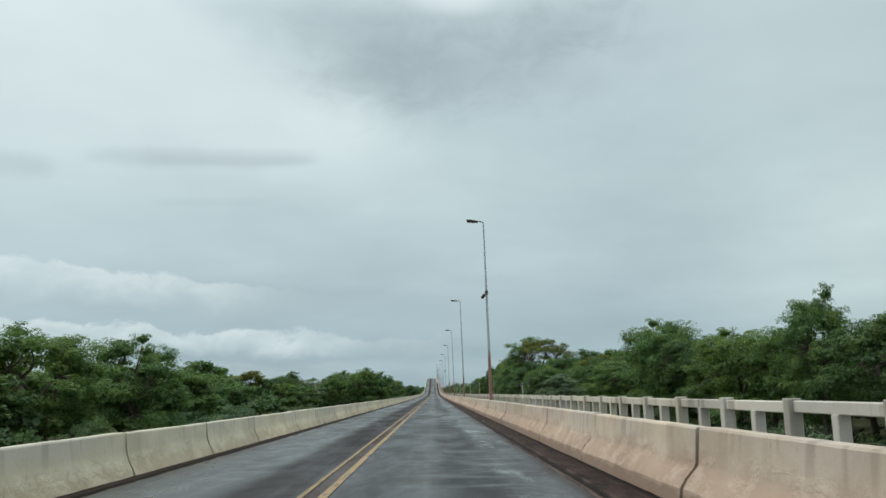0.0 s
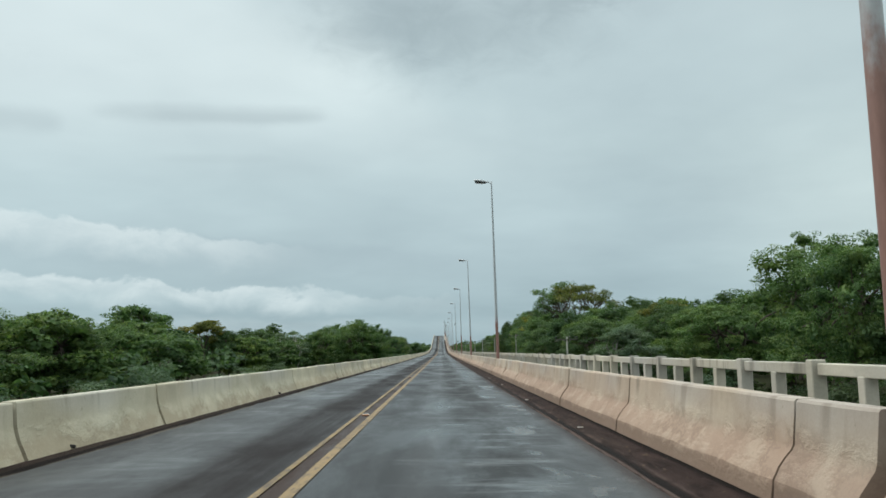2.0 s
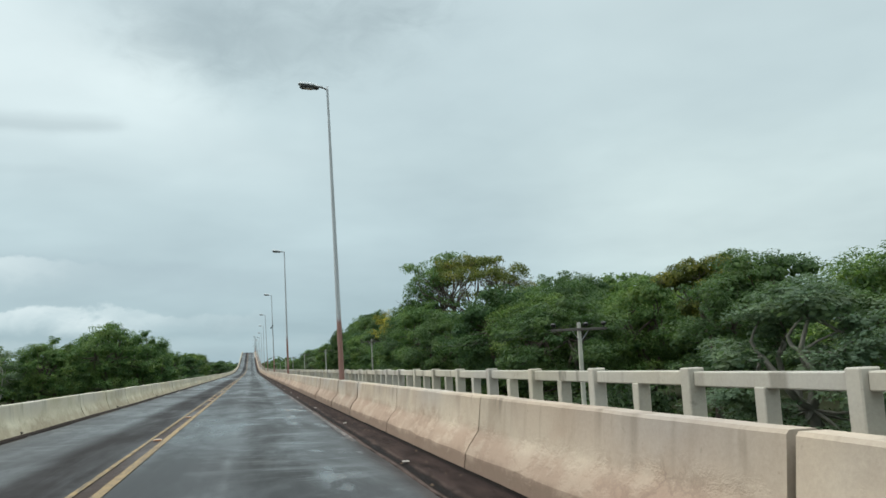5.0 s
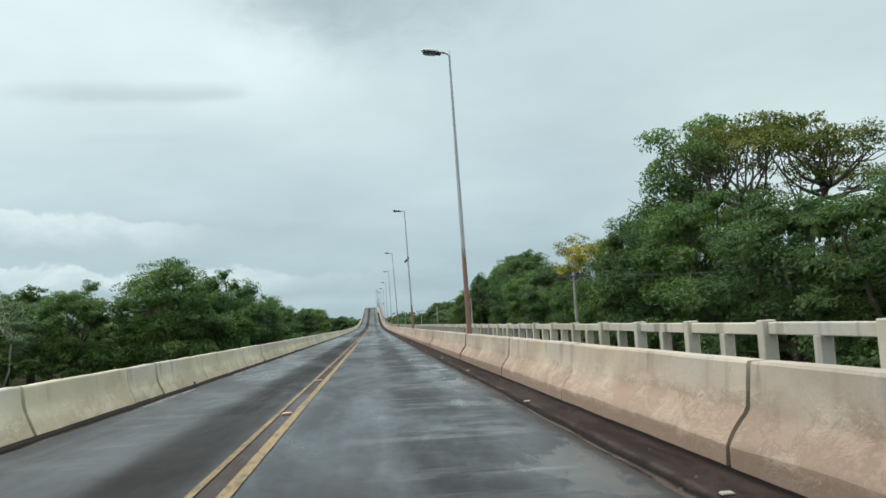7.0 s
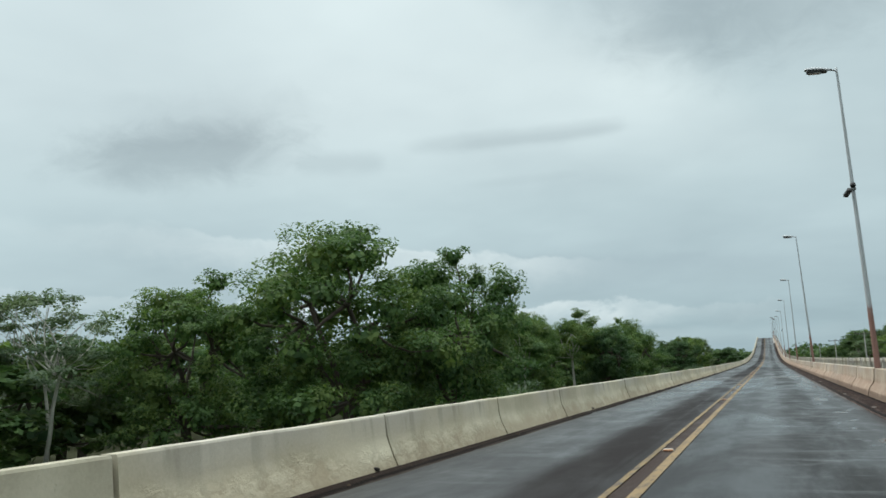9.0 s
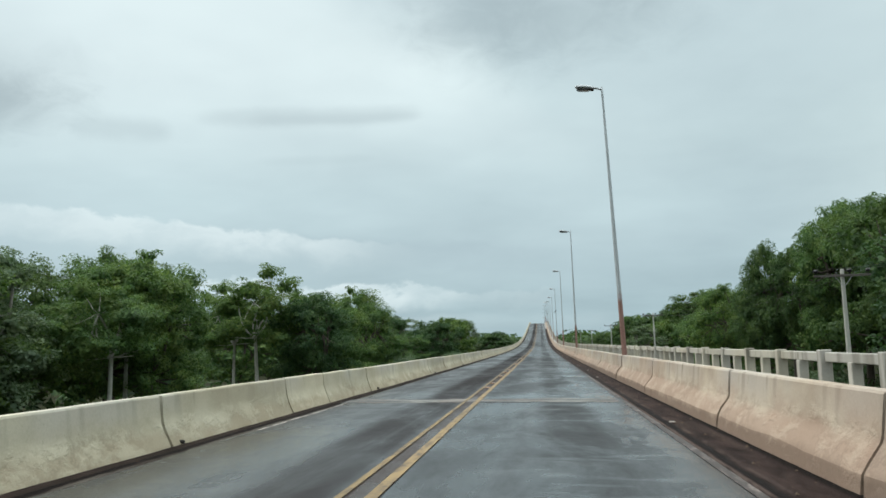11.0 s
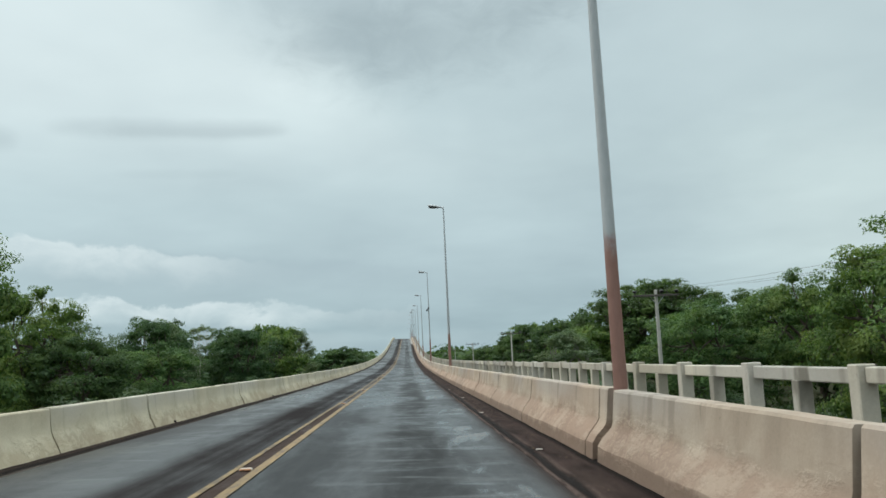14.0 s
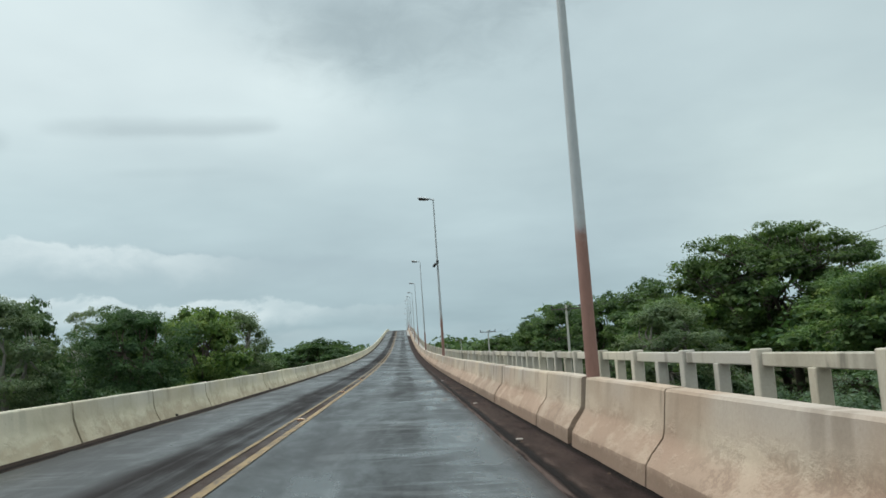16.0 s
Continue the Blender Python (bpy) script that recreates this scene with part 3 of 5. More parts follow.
# ---- mesh helpers ----
def mesh_object(name, verts, faces, mats, smooth_shade=False):
    me = bpy.data.meshes.new(name)
    me.from_pydata([tuple(map(float, v)) for v in verts], [], faces)
    for mt in (mats if isinstance(mats, (list, tuple)) else [mats]):
        me.materials.append(mt)
    if smooth_shade:
        me.polygons.foreach_set("use_smooth", [True] * len(me.polygons))
    me.update()
    return new(name, me)


def child(ob, parent, label=""):
    ob.parent = parent
    return tagged(ob, label)


def part(name, bm, mt, parent, label="", smooth_shade=False):
    """Links a bmesh as one mesh object under a thing or under a part."""
    me = bpy.data.meshes.new(name)
    bmesh.ops.recalc_face_normals(bm, faces=bm.faces)
    bm.to_mesh(me)
    bm.free()
    me.materials.append(mt)
    if smooth_shade:
        me.polygons.foreach_set("use_smooth", [True] * len(me.polygons))
    ob = new(name, me)
    if parent is not None:
        ob.parent = parent
    return tagged(ob, label)


def empty(name, loc=(0, 0, 0)):
    ob = new(name)
    ob.location = loc
    return ob


def box_bm(sx, sy, sz, at=(0, 0, 0), bevel=0.0, taper=1.0):
    bm = bmesh.new()
    bmesh.ops.create_cube(bm, size=1)
    for v in bm.verts:
        k = taper if v.co.z > 0 else 1.0
        v.co = Vector((v.co.x * sx * k + at[0], v.co.y * sy * k + at[1], v.co.z * sz + at[2]))
    if bevel:
        bmesh.ops.bevel(bm, geom=list(bm.edges), offset=bevel, segments=1, affect="EDGES")
    return bm


def tube_mesh(path, radii, sides=8, cap=True):
    """Rings round a polyline; returns vertices and faces."""
    path = [Vector(p) for p in path]
    vs, fs = [], []
    for i, (p, r) in enumerate(zip(path, radii)):
        d = (path[min(i + 1, len(path) - 1)] - path[max(i - 1, 0)]).normalized()
        a = d.orthogonal().normalized() if abs(d.z) < .9 else Vector((1, 0, 0))
        a = (a - d * a.dot(d)).normalized()
        b = d.cross(a)
        for k in range(sides):
            t = 2 * math.pi * k / sides
            vs.append(p + (a * math.cos(t) + b * math.sin(t)) * r)
    for i in range(len(path) - 1):
        for k in range(sides):
            q = (k + 1) % sides
            fs.append((i * sides + k, i * sides + q, (i + 1) * sides + q, (i + 1) * sides + k))
    if cap:
        fs.append(tuple(range(sides))[::-1])
        fs.append(tuple((len(path) - 1) * sides + k for k in range(sides)))
    return vs, fs


def strip(name, x0, x1, y0, y1, step, lift, mt, x_cuts=0, thick=0.0):
    """A ribbon that follows the road's profile."""
    ys = list(np.arange(y0, y1, step)) + [y1]
    xs = [x0 + (x1 - x0) * i / (x_cuts + 1) for i in range(x_cuts + 2)]
    n = len(xs)
    vs = [(xx, yy, surf(xx, yy) + lift) for yy in ys for xx in xs]
    fs = [(j * n + i, j * n + i + 1, (j + 1) * n + i + 1, (j + 1) * n + i) for j in range(len(ys) - 1) for i in range(n - 1)]
    if thick:
        m = len(vs)
        vs += [(a, b, c - thick) for a, b, c in vs]
        fs += [tuple(k + m for k in f[::-1]) for f in fs]
        for j in range(len(ys) - 1):
            for i in (0, n - 1):
                q = (j * n + i, (j + 1) * n + i, (j + 1) * n + i + m, j * n + i + m)
                fs.append(q if i == 0 else q[::-1])
        for j in (0, len(ys) - 1):
            for i in range(n - 1):
                q = (j * n + i, j * n + i + 1, j * n + i + 1 + m, j * n + i + m)
                fs.append(q[::-1] if j == 0 else q)
    return mesh_object(name, vs, fs, mt)


# ---- ground ----
GROUND_Z = -4.6
Y_START, Y_END = -40.0, 1100.0


def build_ground():
    rng = np.random.default_rng(3)
    xs = np.concatenate([np.arange(-4000, -200, 400), np.arange(-200, 201, 10), np.arange(400, 4001, 400)])
    ys = np.concatenate([np.arange(-3000, -100, 400), np.arange(-100, 900, 10), np.arange(1000, 5001, 400)])
    vs = [(x, y, GROUND_Z + (rng.uniform(-.25, .25) if abs(x) > 12 else 0)) for y in ys for x in xs]
    n = len(xs)
    fs = [(j * n + i, j * n + i + 1, (j + 1) * n + i + 1, (j + 1) * n + i) for j in range(len(ys) - 1) for i in range(n - 1)]
    tagged(mesh_object("ground", vs, fs, SOIL), "low dark green overgrown ground under the bridge", "ground", kind="structure")


build_ground()

# ---- bridge deck and road ----
deck = strip("bridge_deck", -5.95, 4.60, Y_START, Y_END, 5.0, -.05, CONC_DECK, thick=.9)
tagged(deck, "long grey concrete bridge deck rising to a crest", "bridge deck", kind="structure")
road = strip("road", -5.44, 1.99, Y_START, Y_END, 2.5, 0.0, ASPHALT, x_cuts=1)
tagged(road, "wet dark grey worn asphalt two-lane road surface", "road", kind="structure")
footway = strip("footway", 3.26, 4.58, Y_START, Y_END, 5.0, .26, CONC_DECK, thick=.22)
tagged(footway, "narrow grey concrete footway behind the barrier", "footway", kind="structure")


def build_piers():
    """Columns that carry the deck."""
    for k in range(0, 47):
        y = -25.0 + 22.5 * k
        z = float(road_z(y)) - 1.10
        e = tagged(empty("bridge_pier", (0, y, GROUND_Z)), "plain grey concrete bridge pier under the deck", "pier", "bridge piers", "structure")
        part("pier_cap", box_bm(9.0, 1.2, .8, (-.65, 0, z - GROUND_Z - .4), .05), CONC_DECK, e)
        for x in (-3.2, 1.9):
            h = z - GROUND_Z - .8
            vs, fs = tube_mesh([(x, 0, 0), (x, 0, h)], [.5, .5], 14)
            child(mesh_object("pier_column", vs, fs, CONC_DECK, False), e)


build_piers()


def marking(name, x0, x1, y0, y1, mt, label, lift=.012):
    return tagged(strip(name, x0, x1, y0, y1, 2.5, lift, mt), label, "road marking", kind="structure")


marking("road_line_inner", -1.785, -1.655, Y_START, Y_END, YELLOW, "worn yellow solid line of the double centre line")
marking("road_line_outer", -2.075, -1.995, Y_START, Y_END, YELLOW_OLD, "faded narrow yellow solid line of the double centre line")
for y0, y1, paint in ((126, 157, WHITE_OLD), (228, 263, WHITE_OLD), (264.5, 280, WHITE_OLD)):
    marking("edge_line_east", 1.87, 1.98, y0, y1, paint, "nearly worn off white edge line", .006)
for y0, y1 in ((171, 176), (182, 190), (256, 264)):
    marking("edge_line_west", -5.05, -4.97, y0, y1, WHITE, "nearly worn off white edge line", .006)


def gutter(name, section, y0, y1, step, label):
    """Mud along a barrier foot with its own cross-section: x, height over the road."""
    ys = np.concatenate([np.arange(y0, 440, step), np.arange(440, y1, 3.0)])
    n = len(section)
    vs = []
    for yy in ys:
        for i, (xx, h) in enumerate(section):
            inner = 0 < i < n - 1
            w = noise.noise(Vector((xx * 2.5, yy * .55, 1.7))) if inner else 0.0
            k = noise.noise(Vector((xx * 9, yy * 2.1, 5.2))) if inner else 0.0
            vs.append((xx + .035 * w * inner, yy, surf(xx, yy) + h + .010 * w + .008 * k))
    fs = [(j * n + i, j * n + i + 1, (j + 1) * n + i + 1, (j + 1) * n + i) for j in range(len(ys) - 1) for i in range(n - 1)]
    return tagged(mesh_object(name, vs, fs, GUTTER, True), label, "dirt", kind="stuff")


gutter("gutter_dirt_east", [(1.965, -.012), (1.995, .012), (2.045, .014), (2.085, -.014), (2.15, -.024), (2.20, -.006), (2.29, .014), (2.44, .010), (2.58, .016), (2.69, .010), (2.75, .022), (2.86, .03)], Y_START, 620, .45, "dark brown mud and grit with a darker groove along the barrier foot")
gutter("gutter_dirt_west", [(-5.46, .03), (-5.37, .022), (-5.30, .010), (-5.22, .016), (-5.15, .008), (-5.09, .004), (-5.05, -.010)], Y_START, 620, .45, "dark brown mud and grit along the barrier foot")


def build_debris():
    """Clods of mud and small stones lying in the gutters."""
    rng = np.random.default_rng(17)
    vs, fs = [], []
    corner = [(1, 0, -.3), (.4, .9, -.3), (-.7, .7, -.3), (-.9, -.4, -.3), (.2, -1, -.3), (.15, .1, .8), (-.2, -.3, .7)]
    face = [(0, 1, 5), (1, 2, 5), (2, 6, 5), (2, 3, 6), (3, 4, 6), (4, 5, 6), (4, 0, 5)]
    for _ in range(1500):
        east = rng.uniform() < .8
        y = rng.uniform(20, 420)
        x = rng.normal(2.42, .20) if east else rng.normal(-5.26, .05)
        x = min(max(x, 2.02), 2.78) if east else min(max(x, -5.36), -5.12)
        r = .010 + .022 * rng.uniform() ** 3
        a = rng.uniform(0, 6.28)
        c, t = math.cos(a) * r, math.sin(a) * r
        z = surf(x, y) + .02
        o = len(vs)
        vs += [(x + p * c - q * t, y + (p * t + q * c) * 1.3, z + h * r * .8) for p, q, h in corner]
        fs += [tuple(i + o for i in f) for f in face]
    tagged(mesh_object("gutter_debris", vs, fs, CLOD), "small clods of mud and stones lying in the gutter", "debris", kind="stuff")


build_debris()


def build_joints():
    """Rough concrete strips where two lengths of deck meet."""
    rng = np.random.default_rng(11)
    for y, wide in ((-41 + .5, .4), (110.6, .28), (263.5, 1.4), (434.0, .4), (586, .4)):
        n = 40
        vs, fs = [], []
        for i in range(n + 1):
            x = -5.2 + 7.0 * i / n
            a, b = rng.uniform(-.12, .12, 2)
            for yy in (y - wide / 2 + a, y + wide / 2 + b):
                vs.append((x, yy, surf(x, yy) + .005 + rng.uniform(0, .003)))
        fs = [(2 * i, 2 * i + 2, 2 * i + 3, 2 * i + 1) for i in range(n)]
        tagged(mesh_object("expansion_joint", vs, fs, PATCH), "rough pale concrete patch over a deck expansion joint", "road joint", "deck joints", "structure")


build_joints()

# ---- barriers ----
LAMP_Y0, LAMP_STEP, LAMP_X = 49.95, 45.0, 3.19
EAST_PROFILE = [(2.765, -.16), (2.795, .115), (2.86, .222), (2.93, .308), (2.985, .375), (3.008, .43), (3.05, .82), (3.07, .845), (3.25, .845), (3.275, .82), (3.40, -.16)]
WEST_PROFILE = [(-5.395, .0), (-5.41, .07), (-5.465, .20), (-5.52, .32), (-5.556, .425), (-5.576, .53), (-5.595, .795), (-5.61, .82), (-5.79, .82), (-5.81, .795), (-5.92, .0)]


def spread(anchors, pitch, end):
    """Joint positions: the known ones, with even steps between them."""
    out = [anchors[0]]
    for a in anchors[1:]:
        n = max(1, round((a - out[-1]) / pitch))
        s = out[-1]
        out += [s + (a - s) * (i + 1) / n for i in range(n)]
    while out[-1] < end:
        out.append(out[-1] + pitch)
    return out


def barrier(name, profile, cuts, mt, label, gaps=()):
    """A barrier of cast panels with open joints; gaps: where a lamp pole stands between two ends."""
    e = tagged(empty(name), label, "barrier", kind="structure")
    rng = random.Random(5)
    spans = []
    for a, b in zip(cuts[:-1], cuts[1:]):
        w = rng.uniform(.026, .085)
        a, b = a + .028, b - w
        for g in gaps:
            if a < g - .2 and g + .2 < b:
                spans.append((a, g - .15))
                a = g + .15
        spans.append((a, b))
    n = len(profile)
    for a, b in spans:
        if b - a < .1:
            continue
        k = max(1, int((b - a) / .42)) if b < 400 else 2
        ys = [a + (b - a) * i / k for i in range(k + 1)]
        my = (a + b) / 2
        mz = float(road_z(my))
        dx, dz = rng.uniform(-.012, .012), rng.uniform(-.008, .008)
        vs = []
        for yy in ys:
            z = float(road_z(yy)) - mz
            # hand-finished: the knee and the top edge waver
            for px, pz in profile:
                jx = noise.noise(Vector((pz * 5, yy * 1.5, px))) * (.022 if .1 < pz < .5 else .006)
                jz = noise.noise(Vector((px, yy * .9, 8.3 + pz * 3))) * (.028 if .1 < pz < .5 else .010)
                vs.append((px + (dx + jx if pz > 0 else 0), yy - my, z + pz + (dz + jz if pz > 0 else 0)))
        fs = [(j * n + i, j * n + (i + 1) % n, (j + 1) * n + (i + 1) % n, (j + 1) * n + i) for j in range(k) for i in range(n)]
        fs += [tuple(range(n))[::-1], tuple(k * n + i for i in range(n))]
        if profile[0][0] < 0:
            fs = [f[::-1] for f in fs]
        ob = mesh_object("barrier_panel", vs, fs, mt, True)
        for ed in ob.data.edges:
            p, q = ed.vertices
            ring_end = p // n == q // n and p // n in (0, k)
            ed.use_edge_sharp = ring_end or (p % n == q % n and p % n not in (2, 3, 4, 5))
        ob.location = (0, my, mz)
        ob.parent = e
        # near-black slab added inside each gap, standing in for its deep shade
        if b < 420 and not any(abs(b + .15 - g) < .01 for g in gaps):
            s = 1 if profile[0][0] > 0 else -1
            inner = [(px + s * .075, pz - (.05 if pz > .7 else 0)) for px, pz in profile[:-3]] + [(profile[-3][0] - s * .02, profile[-3][1] - .05), (profile[-1][0] - s * .03, profile[-1][1])]
            z1 = float(road_z(b + .03))
            vs = [(px, b - .004 + d, z1 + pz) for d in (0, .122) for px, pz in inner]
            k = len(inner)
            fs = [tuple(range(k)), tuple(range(k, 2 * k))[::-1]] + [(i, (i + 1) % k, k + (i + 1) % k, k + i) for i in range(k)]
            child(mesh_object("gap_shade_backing", vs, fs, NEAR_BLACK), e)
    return e


EAST_CUTS = spread([-30.4, 10.8, 52.1, 100.4, 107.3, 114.1, 147.8, 154.5, 161.2, 168.0, 174.9, 181.6, 188.8, 249.8, 256.2, 264.6, 265.9, 273.1, 279.8, 286.4, 293.35, 300.0, 306.8, 313.7, 320.6, 327.2, 334.1, 340.6, 347.4, 361.2], 6.83, 1090)
WEST_CUTS = spread([-27, 26.1, 33.7, 39.3, 46.8, 52.05, 55.0, 60.3, 68.2, 81.5, 87.0, 89.5, 94.9, 102.4, 108.0, 108.95, 166.8, 172.1, 174.5, 179.8, 187.8, 193.2, 197.9, 236.5, 242.0, 247.4, 259.5, 262.7, 268.0, 275.9, 289.2, 309.7, 315.1, 320.3, 322.9, 349.1, 373.9], 5.4, 1090)
LAMPS = [LAMP_Y0 + LAMP_STEP * k for k in range(-1, 20)]
LAMPS[1] += .5
LAMPS[6] += .2
TILT = [.9, .35, .6, .9, .35, .8, 1.6, .25, .1, .3] + [.4] * 11   # each pole leans a little
barrier("barrier_east", EAST_PROFILE, EAST_CUTS, CONC_R, "tan stained concrete safety barrier of cast panels with open joints", LAMPS)
barrier("barrier_west", WEST_PROFILE, WEST_CUTS, CONC_L, "cream weathered concrete safety barrier of cast panels")


def build_drains():
    """Short drain pipes through the foot of the west barrier."""
    for k in range(24):
        y = 41.1 + 15.19 * k
        z = surf(-5.42, y)
        vs, fs = tube_mesh([(-5.46, y, z + .07), (-5.372, y, z + .058)], [.027, .027], 9)
        tagged(mesh_object("drain_pipe", vs, fs, NEAR_BLACK), "small black drain pipe at the barrier foot", "drain", "drain pipes", "structure")


build_drains()


# ---- footway railing ----
def build_railing():
    e = tagged(empty("railing"), "pale grey weathered concrete railing with posts and a top beam", "railing", kind="structure")

    def shared(name, bm):
        me = bpy.data.meshes.new(name)
        bmesh.ops.recalc_face_normals(bm, faces=bm.faces)
        bm.to_mesh(me)
        bm.free()
        me.materials.append(CONC_RAIL)
        return me
    bm = box_bm(.18, .17, 1.01, (0, 0, .645), .012)
    tall = shared("post", bm)
    mid = shared("short_post", box_bm(.155, .15, .85, (.018, 0, .555), .01))
    beam = shared("beam", box_bm(.13, 2.25, .145, (.028, 0, 1.045), .012))
    bm = bmesh.new()
    far = []
    y = 44.87 - 2.42 * 33
    rng = random.Random(8)
    while y < 1080:
        z = float(road_z(y))
        slope = math.atan2(float(road_z(y + 1.21)) - z, 1.21)
        items = [(tall, "post", 4.345, y, 0), (mid, "short_post", 4.34, y + 1.21, 0), (beam, "beam", 4.35, y + 1.21, slope)]
        for me, name, x, yy, tilt in items:
            zz = float(road_z(yy))
            m = Matrix.Translation((x + rng.uniform(-.008, .008), yy, zz + rng.uniform(-.006, .006))) @ Matrix.Rotation(tilt + rng.uniform(-.003, .003), 4, "X")
            if y < 640:
                ob = new(name, me)
                ob.matrix_world = m
                ob.parent = e
            else:
                far.append((me, m))
        y += 2.42
    vs, fs = [], []
    for me, m in far:
        o = len(vs)
        vs += [m @ v.co for v in me.vertices]
        fs += [tuple(o + i for i in p.vertices) for p in me.polygons]
    ob = mesh_object("far_railing", vs, fs, CONC_RAIL)
    ob.parent = e
    tagged(ob, kind="stuff")


build_railing()


# ---- street lamps ----
def build_lamp():
    e = empty("street_lamp")
    tagged(e, "tall grey steel street lamp with rusty red lower pole", "street lamp", "bridge street lamps")
    zs = [0, .25, 1, 2.5, 4, 6, 8, 10, 11.5, 11.71]
    vs, fs = tube_mesh([(0, 0, z - .05) for z in zs], [.105 - .0058 * z for z in zs], 12)
    child(mesh_object("pole", vs, fs, POLE, True), e)
    bm = box_bm(.26, .26, .03, (0, 0, .015), .006)
    part("base_plate", bm, STEEL, e)
    vs, fs = tube_mesh([(.0, 0, 11.52), (-.12, 0, 11.58), (-.34, 0, 11.63)], [.032, .03, .03], 8)
    child(mesh_object("arm", vs, fs, STEEL, True), e)
    # head: a slim shell, wide in the middle, with a dark tray and lens below
    rings = [(-.16, .05, .05, .0), (-.30, .075, .075, .0), (-.50, .145, .115, .01), (-.78, .165, .125, .02), (-.98, .13, .10, .03), (-1.06, .07, .05, .035)]
    bm = bmesh.new()
    prev = None
    for x, w, h, lift in rings:
        zc = 11.60 - (x + .16) * .10 + lift
        ring = [bm.verts.new((x, w * math.cos(t), zc + (h * math.sin(t) if math.sin(t) > 0 else .25 * h * math.sin(t)))) for t in [2 * math.pi * k / 12 for k in range(12)]]
        if prev:
            for k in range(12):
                bm.faces.new((prev[k], prev[(k + 1) % 12], ring[(k + 1) % 12], ring[k]))
        else:
            bm.faces.new(ring)
        prev = ring
    bm.faces.new(prev[::-1])
    head = part("lamp_head", bm, LAMP_TOP, e, "grey lamp housing", True)
    tray = part("lamp_tray", box_bm(.70, .27, .09, (0, 0, 0), .03, 1.0), LAMP_DARK, head, "dark underside of the housing")
    tray.matrix_world = Matrix.Translation((-.66, 0, 11.615)) @ Matrix.Rotation(radians(5.5), 4, "Y")
    lens = part("lens", box_bm(.42, .22, .03, (0, 0, 0), .012), LENS, head, "glass lens")
    lens.matrix_world = Matrix.Translation((-.74, 0, 11.565)) @ Matrix.Rotation(radians(5.5), 4, "Y")
    return e


lamp = build_lamp()
lamp.matrix_basis = Matrix.Translation((LAMP_X, LAMPS[0], float(road_z(LAMPS[0])) - .16)) @ Matrix.Rotation(radians(-TILT[0]), 4, "Y") @ Matrix.Diagonal((1, 1, 1.012, 1))
lamps = [lamp]
for y, tilt in zip(LAMPS[1:], TILT[1:]):
    lamps.append(copy_thing(lamp, Matrix.Translation((LAMP_X, y, float(road_z(y)) - .16)) @ Matrix.Rotation(radians(-tilt), 4, "Y")))


def build_watch_camera(y):
    """Two small traffic cameras clamped on a lamp pole."""
    z = float(road_z(y))
    e = tagged(empty("traffic_camera", (LAMP_X - .128 * TILT[LAMPS.index(y)], y, z + 7.15)), "black traffic camera clamped on a lamp pole", "camera", "traffic cameras")
    part("clamp", box_bm(.20, .20, .10, (0, 0, 0), .02), LAMP_TOP, e, "pale grey clamp")
    body = part("housing", box_bm(.16, .40, .15, (0, 0, 0), .03), BLACK, e, "black box housing")
    body.matrix_local = Matrix.Translation((-.20, -.14, -.16)) @ Matrix.Rotation(radians(-28), 4, "X") @ Matrix.Rotation(radians(22), 4, "Z")
    vs, fs = tube_mesh([(.0, -.12, .18), (0, -.12, .08), (0, -.12, .02)], [.08, .10, .06], 10)
    child(mesh_object("dome", vs, fs, BLACK, True), e)
    vs, fs = tube_mesh([(0, 0, 0), (-.16, -.06, -.06)], [.025, .025], 6)
    child(mesh_object("bracket", vs, fs, LAMP_TOP), e)


for k in (1, 5, 9, 13):
    build_watch_camera(LAMPS[k])


# ---- utility poles and wires on the east bank ----
UTIL_X, UTIL_Y = 15.1, [147, 217, 285.6, 357.4] + [427 + 70 * k for k in range(0, 6)]
UTIL_TOP = [2.8, 4.5, 4.8, 5.3, 5.5, 5.6, 5.6, 5.5, 5.4, 5.4]


def build_utility_pole():
    e = tagged(empty("utility_pole"), "pale concrete utility pole with a wooden crossarm and three insulators", "utility pole", "utility poles")
    h = 10.35
    part("shaft", box_bm(.27, .23, h, (0, 0, h / 2), .02, .58), CONC_POST, e)
    part("crossarm", box_bm(2.75, .10, .12, (-.05, -.14, h - .34), .01), WOOD, e, "dark wooden crossarm")
    for x in (-1.32, .30, 1.20):
        vs, fs = tube_mesh([(x, -.14, h - .28), (x, -.14, h - .18), (x, -.14, h - .175), (x, -.14, h - .12), (x, -.14, h - .11), (x, -.14, h - .05), (x, -.14, h - .02)], [.02, .02, .13, .10, .14, .11, .05], 9)
        child(mesh_object("insulator", vs, fs, CERAMIC, True), e, "dark ribbed insulator")
    for x in (-.42, .42):
        vs, fs = tube_mesh([(x, -.15, h - .38), (x * .15, -.12, h - .85)], [.018, .018], 5)
        child(mesh_object("brace", vs, fs, STEEL), e)
    return e


util = build_utility_pole()
util.location = (UTIL_X, UTIL_Y[0], UTIL_TOP[0] - 10.35)
for y, top in zip(UTIL_Y[1:], UTIL_TOP[1:]):
    copy_thing(util, pose(UTIL_X, y, top - 10.35, 0, 0, 1.5))


